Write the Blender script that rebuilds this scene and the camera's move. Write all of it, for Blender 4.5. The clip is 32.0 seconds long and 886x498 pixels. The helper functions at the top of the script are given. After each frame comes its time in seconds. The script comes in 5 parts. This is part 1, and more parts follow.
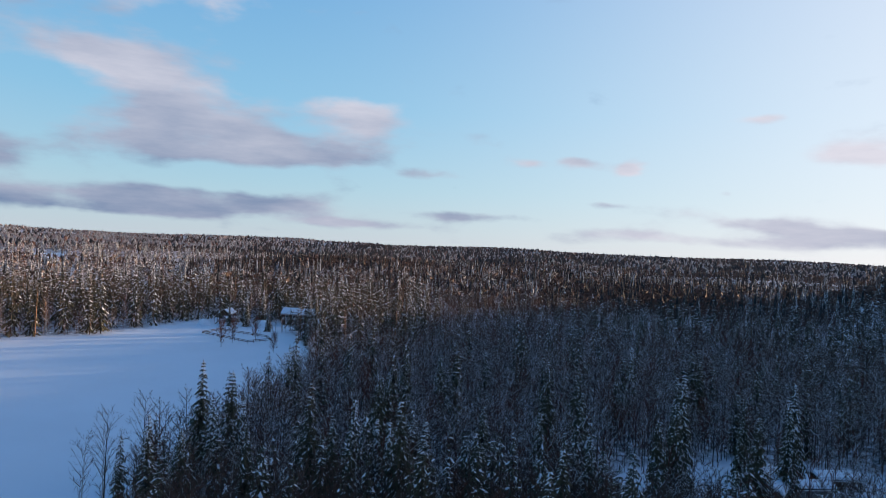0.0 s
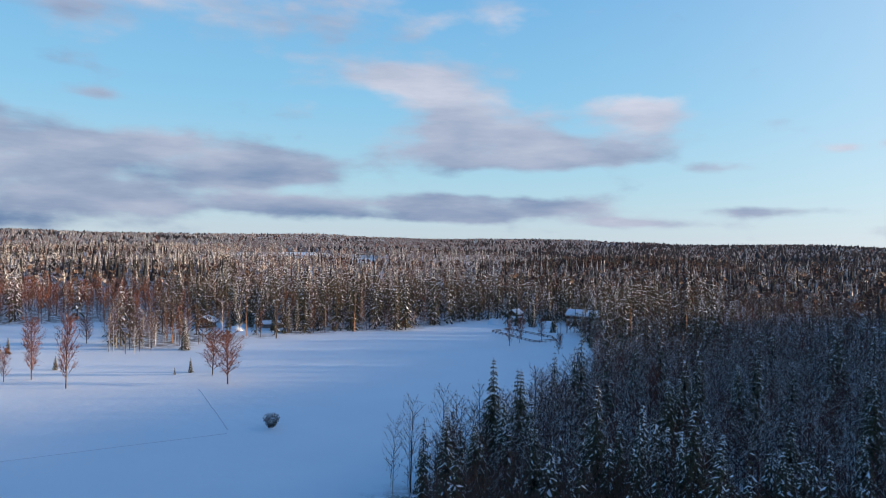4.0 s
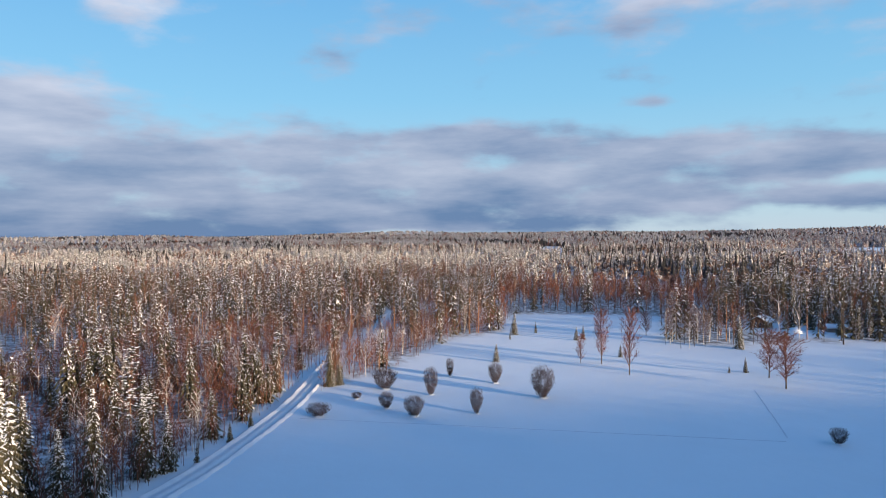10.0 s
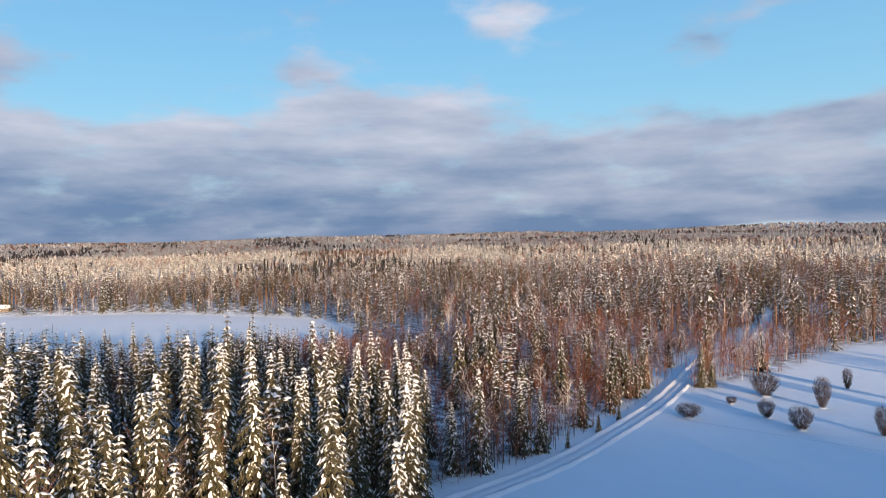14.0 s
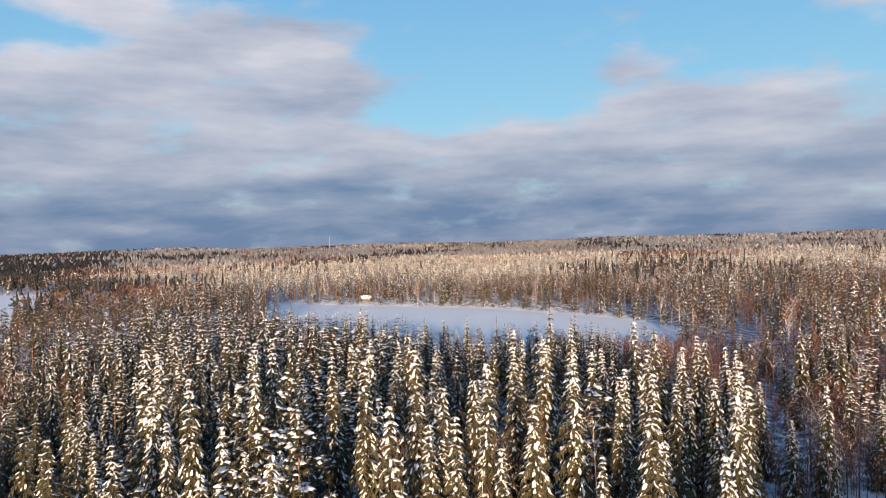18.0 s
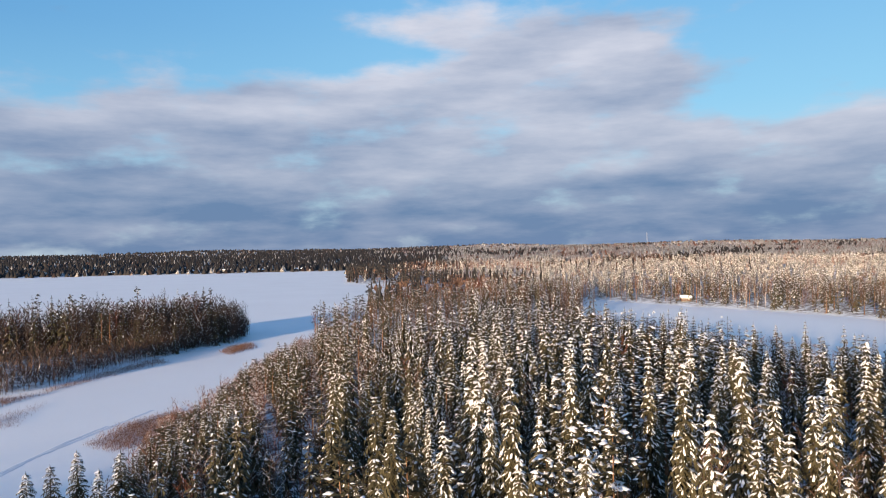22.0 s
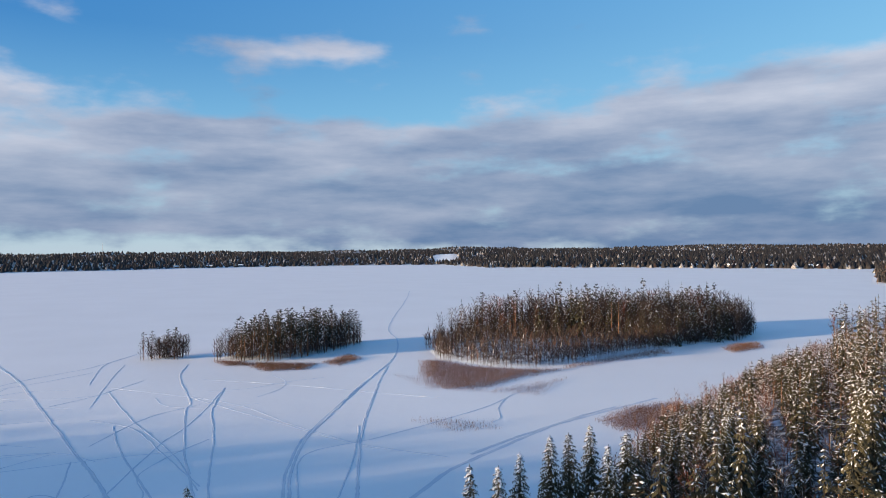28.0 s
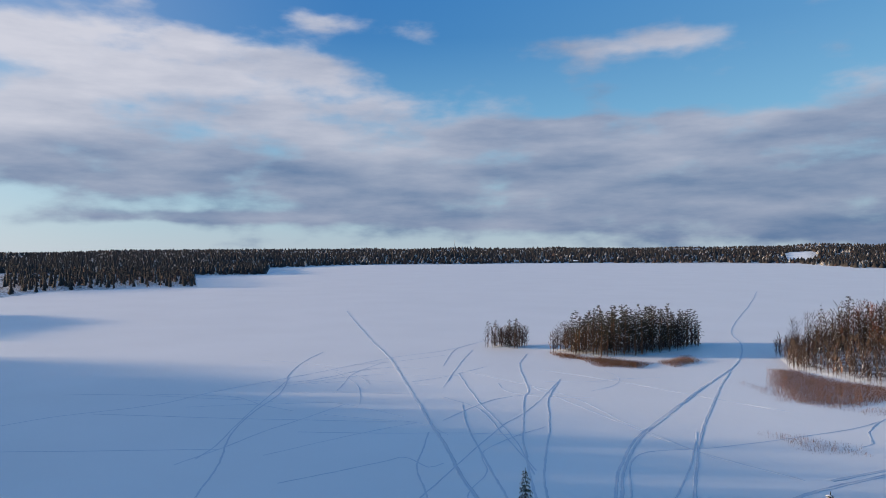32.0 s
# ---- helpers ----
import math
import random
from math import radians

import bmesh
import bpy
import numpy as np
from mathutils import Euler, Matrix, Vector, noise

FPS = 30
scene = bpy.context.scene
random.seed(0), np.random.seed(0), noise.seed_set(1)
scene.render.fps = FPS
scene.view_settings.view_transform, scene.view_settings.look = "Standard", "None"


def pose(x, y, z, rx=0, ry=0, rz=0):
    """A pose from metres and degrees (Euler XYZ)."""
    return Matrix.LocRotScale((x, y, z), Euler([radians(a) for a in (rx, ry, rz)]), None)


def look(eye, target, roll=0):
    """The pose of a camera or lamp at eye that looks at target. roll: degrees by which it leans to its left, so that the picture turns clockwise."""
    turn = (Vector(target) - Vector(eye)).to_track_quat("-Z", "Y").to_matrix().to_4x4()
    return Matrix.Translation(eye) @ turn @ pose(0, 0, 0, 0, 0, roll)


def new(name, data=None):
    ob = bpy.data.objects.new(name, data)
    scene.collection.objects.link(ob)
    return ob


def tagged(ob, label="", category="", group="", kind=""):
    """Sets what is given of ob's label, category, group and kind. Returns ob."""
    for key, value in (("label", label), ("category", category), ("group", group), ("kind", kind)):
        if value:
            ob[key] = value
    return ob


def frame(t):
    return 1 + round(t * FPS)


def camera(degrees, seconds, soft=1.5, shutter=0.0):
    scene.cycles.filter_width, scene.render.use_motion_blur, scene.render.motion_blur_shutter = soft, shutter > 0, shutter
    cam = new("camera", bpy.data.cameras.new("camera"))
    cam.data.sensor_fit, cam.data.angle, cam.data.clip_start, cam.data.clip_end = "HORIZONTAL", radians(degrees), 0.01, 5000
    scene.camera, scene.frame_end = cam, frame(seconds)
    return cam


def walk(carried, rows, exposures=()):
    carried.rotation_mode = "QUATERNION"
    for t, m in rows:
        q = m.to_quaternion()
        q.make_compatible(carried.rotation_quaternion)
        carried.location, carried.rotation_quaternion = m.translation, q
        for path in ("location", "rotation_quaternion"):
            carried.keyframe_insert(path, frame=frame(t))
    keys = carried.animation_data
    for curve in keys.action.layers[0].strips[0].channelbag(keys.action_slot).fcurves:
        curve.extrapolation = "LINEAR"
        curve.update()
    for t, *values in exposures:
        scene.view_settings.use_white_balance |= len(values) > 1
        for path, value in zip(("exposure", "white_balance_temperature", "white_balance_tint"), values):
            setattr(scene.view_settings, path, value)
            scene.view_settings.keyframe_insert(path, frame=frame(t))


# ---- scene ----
cam = camera(65.1, 32.0, soft=0.6)
PATH = [
    (0.0, pose(0, 0, 45, 89.85, -2.57, 0.00)),
    (0.5, pose(0, 0, 45, 89.86, -2.28, 2.84)),
    (1.0, pose(0, 0, 45, 89.92, -2.21, 5.15)),
    (1.5, pose(0, 0, 45, 89.90, -1.98, 7.51)),
    (2.0, pose(0, 0, 45, 89.77, -1.73, 10.32)),
    (2.5, pose(0, 0, 45, 89.61, -1.61, 13.44)),
    (3.0, pose(0, 0, 45, 89.45, -1.45, 16.61)),
    (3.5, pose(0, 0, 45, 89.31, -1.36, 19.86)),
    (5.5, pose(0, 0, 45, 89.16, -0.73, 32.57)),
    (6.0, pose(0, 0, 45, 89.14, -0.68, 35.91)),
    (6.5, pose(0, 0, 45, 89.04, -0.58, 39.39)),
    (7.0, pose(0, 0, 45, 88.94, -0.45, 43.08)),
    (7.5, pose(0, 0, 45, 88.83, -0.26, 46.88)),
    (8.0, pose(0, 0, 45, 88.74, -0.01, 50.73)),
    (8.5, pose(0, 0, 45, 88.69, 0.21, 54.69)),
    (9.0, pose(0, 0, 45, 88.70, 0.36, 58.63)),
    (9.5, pose(0, 0, 45, 88.73, 0.47, 62.55)),
    (10.0, pose(0, 0, 45, 88.77, 0.63, 66.41)),
    (10.5, pose(0, 0, 45, 88.79, 0.69, 70.30)),
    (11.0, pose(0, 0, 45, 88.82, 0.87, 74.11)),
    (11.5, pose(0, 0, 45, 88.80, 0.94, 77.96)),
    (12.0, pose(0, 0, 45, 88.76, 1.01, 81.82)),
    (12.5, pose(0, 0, 45, 88.70, 1.16, 85.61)),
    (13.0, pose(0, 0, 45, 88.71, 1.28, 89.32)),
    (13.5, pose(0, 0, 45, 88.76, 1.43, 92.80)),
    (14.0, pose(0, 0, 45, 88.87, 1.47, 96.05)),
    (14.5, pose(0, 0, 45, 89.08, 1.54, 99.26)),
    (16.5, pose(0, 0, 45, 89.43, 1.57, 112.11)),
    (17.0, pose(0, 0, 45, 89.46, 1.46, 115.43)),
    (17.5, pose(0, 0, 45, 89.53, 1.59, 118.78)),
    (18.0, pose(0, 0, 45, 89.56, 1.65, 122.11)),
    (18.5, pose(0, 0, 45, 89.67, 1.67, 125.43)),
    (19.0, pose(0, 0, 45, 89.74, 1.60, 128.74)),
    (19.5, pose(0, 0, 45, 89.80, 1.49, 131.95)),
    (20.0, pose(0, 0, 45, 89.85, 1.38, 134.92)),
    (20.5, pose(0, 0, 45, 89.86, 1.29, 138.05)),
    (21.0, pose(0, 0, 45, 89.87, 1.18, 141.26)),
    (21.5, pose(0, 0, 45, 89.89, 1.24, 144.53)),
    (22.0, pose(0, 0, 45, 89.93, 1.24, 147.79)),
    (22.5, pose(0, 0, 45, 89.96, 1.21, 151.03)),
    (23.0, pose(0, 0, 45, 90.00, 1.14, 154.30)),
    (23.5, pose(0, 0, 45, 90.01, 1.10, 157.59)),
    (24.0, pose(0, 0, 45, 90.04, 0.97, 160.86)),
    (24.5, pose(0, 0, 45, 90.05, 0.90, 164.14)),
    (25.0, pose(0, 0, 45, 90.07, 0.80, 167.46)),
    (25.5, pose(0, 0, 45, 90.07, 0.79, 170.80)),
    (27.5, pose(0, 0, 45, 90.12, 0.69, 184.30)),
    (28.0, pose(0, 0, 45, 90.13, 0.69, 187.68)),
    (28.5, pose(0, 0, 45, 90.17, 0.64, 191.08)),
    (29.0, pose(0, 0, 45, 90.18, 0.55, 194.47)),
    (29.5, pose(0, 0, 45, 90.17, 0.53, 197.84)),
    (30.0, pose(0, 0, 45, 90.16, 0.53, 201.21)),
    (30.5, pose(0, 0, 45, 90.14, 0.54, 204.58)),
    (31.0, pose(0, 0, 45, 90.13, 0.50, 207.99)),
    (31.5, pose(0, 0, 45, 90.11, 0.48, 211.40)),
    (32.0, pose(0, 0, 45, 90.07, 0.35, 214.76)),
]
walk(cam, PATH, [(0.0, 0.93, 6400, 10), (3.0, 1.0, 6300, 8), (6.0, 1.0, 6150, 6), (10.0, 1.0, 6050, 6), (13.0, 1.03, 6250, 7), (19.0, 1.0, 6700, 8), (23.0, 1.03, 6300, 7), (28.0, 0.97, 6250, 6), (32.0, 0.78, 6300, 7)])

# ---- world, sun ----
SUN_YAW, SUN_EL = 299.0, 6.8
# cloud banks: bearing, elevation, half width, half height in degrees, cover, brightness
CLOUDS = []
CLOUDS += [
    (20.7, 9.8, 6.9, 2.6, 0.70, 0.50),
    (7.2, 10.3, 4.1, 1.6, 0.90, 0.85),
    (14.2, 7.6, 9.7, 1.4, 0.85, 0.50),
    (21.6, 2.5, 9.3, 0.7, 0.90, 0.30),
    (-1.6, 2.7, 4.2, 0.5, 0.80, 0.50),
    (1.6, 6.1, 2.6, 0.6, 0.60, 0.60),
    (-10.6, 7.2, 1.9, 0.6, 0.80, 0.75),
    (-6.7, 7.0, 1.2, 0.4, 0.60, 0.70),
    (-14.5, 6.6, 0.9, 0.6, 0.80, 0.85),
    (-23.9, 10.6, 1.9, 0.5, 0.80, 0.75),
    (-31.0, 7.6, 3.9, 1.0, 1.00, 0.95),
    (-13.6, 3.7, 2.4, 0.4, 0.80, 0.60),
    (-25.0, 3.0, 4.2, 0.7, 1.00, 0.80),
    (-22.7, 1.5, 14.0, 0.7, 0.80, 0.80),
    (7.7, 1.6, 5.1, 0.4, 0.70, 0.50),
    (-30.5, 2.3, 3.7, 0.5, 0.90, 0.70),
    (-22.2, 5.1, 0.9, 0.4, 0.60, 0.85),
]  # over the south
CLOUDS += [
    (26.6, 13.1, 9.5, 2.0, 0.75, 0.62),
    (15.2, 7.1, 9.3, 1.1, 0.80, 0.50),
    (42.2, 5.7, 12.1, 1.7, 0.98, 0.34),
    (33.1, 17.9, 15.5, 2.3, 0.50, 0.50),
    (38.9, 2.3, 22.4, 0.8, 0.75, 0.45),
    (19.4, 3.3, 8.8, 0.7, 0.85, 0.35),
    (49.9, 10.2, 2.8, 0.6, 0.50, 0.40),
]  # over the farm
CLOUDS += [
    (64.7, 7.5, 9.3, 1.7, 0.98, 0.38),
    (46.4, 6.0, 12.1, 2.0, 0.95, 0.36),
    (56.3, 16.5, 20.1, 2.6, 0.42, 0.35),
    (85.8, 3.3, 19.6, 2.1, 1.00, 0.38),
    (63.3, 3.7, 18.6, 1.2, 0.85, 0.48),
    (74.7, 14.0, 3.6, 2.6, 0.38, 0.40),
    (83.8, 0.9, 24.3, 0.8, 0.95, 0.16),
    (76.7, 5.3, 8.4, 1.4, 0.90, 0.55),
]  # over the field
CLOUDS += [
    (99.7, 9.4, 12.0, 3.3, 0.95, 0.60),
    (106.2, 6.0, 13.9, 2.3, 0.90, 0.48),
    (79.3, 6.0, 9.3, 2.3, 0.85, 0.50),
    (106.6, 14.4, 3.2, 3.5, 0.55, 0.50),
    (90.7, 17.0, 4.5, 2.3, 0.60, 0.70),
    (113.3, 3.6, 24.2, 2.3, 1.00, 0.24),
    (90.6, 2.5, 19.6, 1.4, 0.95, 0.40),
]  # over the road
CLOUDS += [
    (136.8, 14.7, 7.7, 3.5, 0.90, 0.50),
    (143.7, 10.4, 10.1, 1.9, 0.80, 0.50),
    (129.6, 7.9, 21.3, 2.0, 0.90, 0.60),
    (123.2, 3.6, 27.9, 2.1, 1.00, 0.22),
]  # over the stand
CLOUDS += [
    (148.5, 17.8, 4.1, 2.1, 0.85, 0.72),
    (136.6, 13.9, 8.2, 4.4, 0.95, 0.55),
    (150.5, 12.8, 9.1, 1.9, 0.80, 0.58),
    (166.2, 11.3, 15.1, 2.1, 0.88, 0.58),
    (148.8, 7.1, 16.7, 2.1, 0.85, 0.55),
    (175.7, 4.1, 23.3, 2.4, 1.00, 0.22),
    (164.5, 8.0, 10.2, 1.7, 0.90, 0.40),
]  # over the point
CLOUDS += [
    (188.7, 8.6, 19.4, 1.9, 0.85, 0.42),
    (166.4, 6.0, 16.2, 2.8, 1.10, 0.10),
    (202.8, 8.1, 11.5, 1.7, 0.90, 0.50),
    (182.2, 3.4, 27.9, 1.8, 0.90, 0.38),
    (193.7, 15.4, 11.7, 1.3, 0.35, 0.50),
    (200.6, 4.9, 10.2, 1.4, 0.85, 0.45),
]  # over the bay
CLOUDS += [
    (242.0, 14.5, 11.7, 3.3, 0.85, 0.95),
    (229.9, 14.7, 11.3, 1.8, 0.75, 0.72),
    (240.9, 6.7, 11.6, 2.6, 0.95, 0.30),
    (223.2, 6.0, 13.9, 2.1, 0.95, 0.34),
    (225.0, 10.8, 9.6, 2.0, 0.90, 0.68),
    (204.7, 9.2, 12.0, 1.7, 0.85, 0.30),
    (204.8, 3.2, 21.0, 1.7, 0.90, 0.28),
    (234.2, 2.5, 11.7, 0.6, 0.80, 0.50),
    (200.2, 15.9, 9.9, 1.9, 0.35, 0.40),
    (225.0, 17.9, 2.7, 0.7, 0.50, 0.60),
    (245.2, 9.8, 5.5, 1.9, 0.85, 0.75),
]  # over the lake
CLOUDS += [(105, 0.8, 60, 2.0, 0.6, 0.14), (165, 1.0, 45, 2.2, 0.6, 0.14)]  # low grey deck along the horizon

world = bpy.data.worlds.new("winter_sky")
scene.world = world
world.use_nodes = True
wt = world.node_tree
wt.nodes.clear()


def wnode(kind, **inputs):
    n = wt.nodes.new(kind)
    for k, v in inputs.items():
        key = int(k[1:]) if k[0] == "i" and k[1:].isdigit() else k
        if isinstance(v, bpy.types.NodeSocket):
            wt.links.new(v, n.inputs[key])
        else:
            n.inputs[key].default_value = v
    return n


def wmath(op, a, b=0.0, c=0.0, clamp=False):
    n = wnode("ShaderNodeMath", i0=a, i1=b, i2=c)
    n.operation, n.use_clamp = op, clamp
    return n.outputs[0]


def wvec(op, a, b=(0, 0, 0), c=(0, 0, 0), out=0):
    n = wnode("ShaderNodeVectorMath", i0=a, i1=b, i2=c)
    n.operation = op
    return n.outputs[out]


def wnoise(vec, scale, detail, rough=0.55):
    return wnode("ShaderNodeTexNoise", Vector=vec, Scale=scale, Detail=detail, Roughness=rough).outputs


def wmix(fac, a, b):
    n = wt.nodes.new("ShaderNodeMix")
    n.data_type = 'RGBA'
    for sock, v in ((n.inputs[0], fac), (n.inputs[6], a), (n.inputs[7], b)):
        if isinstance(v, bpy.types.NodeSocket):
            wt.links.new(v, sock)
        else:
            sock.default_value = v
    return n.outputs[2]


MIDDLE_YAW = 107.0
coord = wt.nodes.new("ShaderNodeTexCoord").outputs["Generated"]
rot = wnode("ShaderNodeVectorRotate", Vector=coord, Axis=(0, 0, 1), Angle=radians(-MIDDLE_YAW))
sep = wnode("ShaderNodeSeparateXYZ", Vector=rot.outputs[0])
az = wmath('MULTIPLY', wmath('ARCTAN2', wmath('MULTIPLY', sep.outputs[0], -1.0), sep.outputs[1]), 57.2958)
el = wmath('MULTIPLY', wmath('ARCSINE', sep.outputs[2]), 57.2958)
flat = wnode("ShaderNodeCombineXYZ", X=az, Y=el, Z=0.0).outputs[0]
# streaky billows, flatter towards the horizon
strk = wvec('MULTIPLY', flat, (0.055, 0.17, 0))
warp = wnoise(strk, 1.0, 5, 0.6)
warped = wvec('MULTIPLY_ADD', wvec('SUBTRACT', warp[1], (0.5, 0.5, 0.5)), (6, 2.0, 0), flat)
cover, bright = 0.0, 0.0
for ca, ce, cw, ch, amt, bri in CLOUDS:
    q = wvec('MULTIPLY_ADD', warped, (1 / cw, 1 / ch, 0), (-(ca - MIDDLE_YAW) / cw, -ce / ch, 0))
    g = wmath('POWER', 0.36, wvec('DOT_PRODUCT', q, q, out=1))
    cover = wmath('MULTIPLY_ADD', g, amt, cover)
    bright = wmath('MULTIPLY_ADD', g, amt * bri, bright)
bright = wmath('DIVIDE', bright, wmath('ADD', cover, 0.02))
fine = wnoise(wvec('MULTIPLY', flat, (0.15, 0.36, 0)), 1.0, 8, 0.52)[0]
fine2 = wnoise(wvec('MULTIPLY_ADD', flat, (0.075, 0.32, 0), (3.1, 7.7, 0)), 1.0, 6, 0.55)[0]
dens = wmath('MULTIPLY_ADD', wmath('SUBTRACT', fine, 0.5), 1.75, wmath('MINIMUM', cover, 0.86))
edge = wnode("ShaderNodeMapRange", Value=dens, i1=0.2, i2=0.82, i3=0.0, i4=0.92)
edge.interpolation_type = 'SMOOTHSTEP'
shade = wmath('MULTIPLY_ADD', wmath('SUBTRACT', fine2, 0.5), 1.3, wmath('SUBTRACT', bright, wmath('MULTIPLY_ADD', wmath('SUBTRACT', 9.0, el), 0.012, wmath('MULTIPLY', wmath('SUBTRACT', dens, 0.8), 0.08))), clamp=True)
ramp = wt.nodes.new("ShaderNodeValToRGB")
wt.links.new(wmath('DIVIDE', el, 90.0, clamp=True), ramp.inputs[0])
ramp.color_ramp.elements[0].color = (0.60, 0.70, 0.80, 1)
ramp.color_ramp.elements[1].color = (0.02, 0.16, 0.44, 1)
for at, col in ((0.05, (0.45, 0.68, 0.82)), (0.12, (0.30, 0.60, 0.84)), (0.22, (0.20, 0.48, 0.80)), (0.32, (0.08, 0.29, 0.6)), (0.5, (0.03, 0.185, 0.48))):
    e = ramp.color_ramp.elements.new(at)
    e.color = (*col, 1)
sky = wt.nodes.new("ShaderNodeTexSky")
sky.sky_type, sky.sun_disc = 'NISHITA', False
sky.sun_elevation, sky.sun_rotation = radians(SUN_EL), radians(-SUN_YAW)
sky.dust_density, sky.ozone_density = 0.3, 3.0
sunward = wmath('MULTIPLY', wmath('POWER', wmath('MAXIMUM', wvec('DOT_PRODUCT', coord, (-math.sin(radians(SUN_YAW)), math.cos(radians(SUN_YAW)), 0.1), out=1), 0.0), 3.0), 0.85)
clear = wmix(0.25, ramp.outputs[0], wvec('MULTIPLY', sky.outputs[0], (0.12, 0.12, 0.12)))
deep = wnode("ShaderNodeMapRange", Value=az, i1=45.0, i2=115.0, i3=0.0, i4=1.0).outputs[0]
deep = wmath('MULTIPLY', deep, wnode("ShaderNodeMapRange", Value=el, i1=6.0, i2=17.0, i3=0.15, i4=1.0).outputs[0])
clear = wmix(deep, clear, wvec('MULTIPLY', clear, (0.28, 0.5, 0.74)))
clear = wmix(sunward, clear, (0.95, 0.93, 0.95, 1))
grey = wmix(shade, (0.11, 0.18, 0.33, 1), (0.69, 0.665, 0.73, 1))
full = wmix(edge.outputs[0], clear, grey)
bg = wnode("ShaderNodeBackground", Color=full, Strength=0.57)
wo = wnode("ShaderNodeOutputWorld", Surface=bg.outputs[0])
sun_data = bpy.data.lights.new("sun", 'SUN')
sun_data.energy = 5.0
sun_data.angle = radians(1.4)
sun_data.color = (1.0, 0.72, 0.46)
sun = new("sun", sun_data)
sd = Vector((-math.sin(radians(SUN_YAW)) * math.cos(radians(SUN_EL)), math.cos(radians(SUN_YAW)) * math.cos(radians(SUN_EL)), math.sin(radians(SUN_EL))))
sun.matrix_world = look(sd * 500, (0, 0, 0))


# ---- materials ----
def material(name, rgb, rough=0.8, var=0.25, scale=3.0, bump=0.0, bscale=8.0, island=0.0, rgb2=None):
    m = bpy.data.materials.new(name)
    m.use_nodes = True
    nt = m.node_tree
    b = nt.nodes["Principled BSDF"]
    b.inputs["Roughness"].default_value = rough
    b.inputs["Specular IOR Level"].default_value = 0.25
    co = nt.nodes.new("ShaderNodeNewGeometry")
    n1 = nt.nodes.new("ShaderNodeTexNoise")
    n1.inputs["Scale"].default_value = scale
    n1.inputs["Detail"].default_value = 4
    nt.links.new(co.outputs["Position"], n1.inputs["Vector"])
    mix = nt.nodes.new("ShaderNodeMix")
    mix.data_type = 'RGBA'
    lo = tuple(c * (1 - var) for c in rgb)
    hi = rgb2 or tuple(min(1, c * (1 + var)) for c in rgb)
    mix.inputs[6].default_value = (*lo, 1)
    mix.inputs[7].default_value = (*hi, 1)
    fac = n1.outputs["Fac"]
    if island:
        add = nt.nodes.new("ShaderNodeMath")
        add.operation = 'MULTIPLY_ADD'
        nt.links.new(co.outputs["Random Per Island"], add.inputs[0])
        add.inputs[1].default_value = island
        nt.links.new(fac, add.inputs[2])
        sub = nt.nodes.new("ShaderNodeMath")
        sub.operation = 'SUBTRACT'
        sub.use_clamp = True
        nt.links.new(add.outputs[0], sub.inputs[0])
        sub.inputs[1].default_value = island / 2
        fac = sub.outputs[0]
    nt.links.new(fac, mix.inputs[0])
    nt.links.new(mix.outputs[2], b.inputs["Base Color"])
    if bump:
        n2 = nt.nodes.new("ShaderNodeTexNoise")
        n2.inputs["Scale"].default_value = bscale
        n2.inputs["Detail"].default_value = 5
        nt.links.new(co.outputs["Position"], n2.inputs["Vector"])
        bp = nt.nodes.new("ShaderNodeBump")
        bp.inputs["Strength"].default_value = 1.0
        bp.inputs["Distance"].default_value = bump
        nt.links.new(n2.outputs["Fac"], bp.inputs["Height"])
        nt.links.new(bp.outputs[0], b.inputs["Normal"])
    return m


SNOW = material("snow", (0.81, 0.865, 0.92), 0.7, 0.05, 0.05, 0.12, 0.25)
ICE_SNOW = material("lake_snow", (0.9, 0.9, 0.9), 0.5, 0.06, 0.02, 0.05, 0.3)
ICE_SNOW.node_tree.nodes["Principled BSDF"].inputs["Specular IOR Level"].default_value = 0.6
TREE_SNOW = material("tree_snow", (0.88, 0.88, 0.9), 0.7, 0.08, 2.0, 0.05, 3.0)
NEEDLE = material("spruce_needles", (0.068, 0.058, 0.03), 0.7, 0.4, 1.2, island=0.5)
PINE = material("pine_needles", (0.06, 0.055, 0.034), 0.7, 0.4, 1.2, island=0.5)
# darker conifer and birch colours put in for cloud shade and shaded island fronts
FAR_SHADED = material("far_conifers_shaded", (0.038, 0.035, 0.034), 0.8, 0.4, 0.3, island=0.5)
BARE_SHADED = material("birches_shaded", (0.058, 0.04, 0.034), 0.8, 0.35, 0.3, island=0.5)
# near-black colour that puts the shade inside spruce crowns into the material
CROWN_SHADE = material("crown_shade", (0.022, 0.019, 0.013), 0.9, 0.4, 2.0)
BARK = material("spruce_bark", (0.075, 0.058, 0.048), 0.9, 0.4, 4.0, 0.02, 12)
PINE_BARK = material("pine_bark", (0.22, 0.12, 0.07), 0.9, 0.4, 2.0, 0.02, 12)
BIRCH_BARK = material("birch_bark", (0.5, 0.47, 0.44), 0.8, 0.5, 3.0)
TWIG = material("brown_twigs", (0.12, 0.07, 0.052), 0.8, 0.35, 0.5, island=0.6)
RED_TWIG = material("red_twigs", (0.165, 0.063, 0.04), 0.8, 0.35, 0.5, island=0.6)
FROST = material("frosted_twigs", (0.33, 0.27, 0.25), 0.8, 0.3, 0.5, island=0.6)
REED = material("dry_reeds", (0.15, 0.082, 0.052), 0.9, 0.35, 0.3, island=0.6)


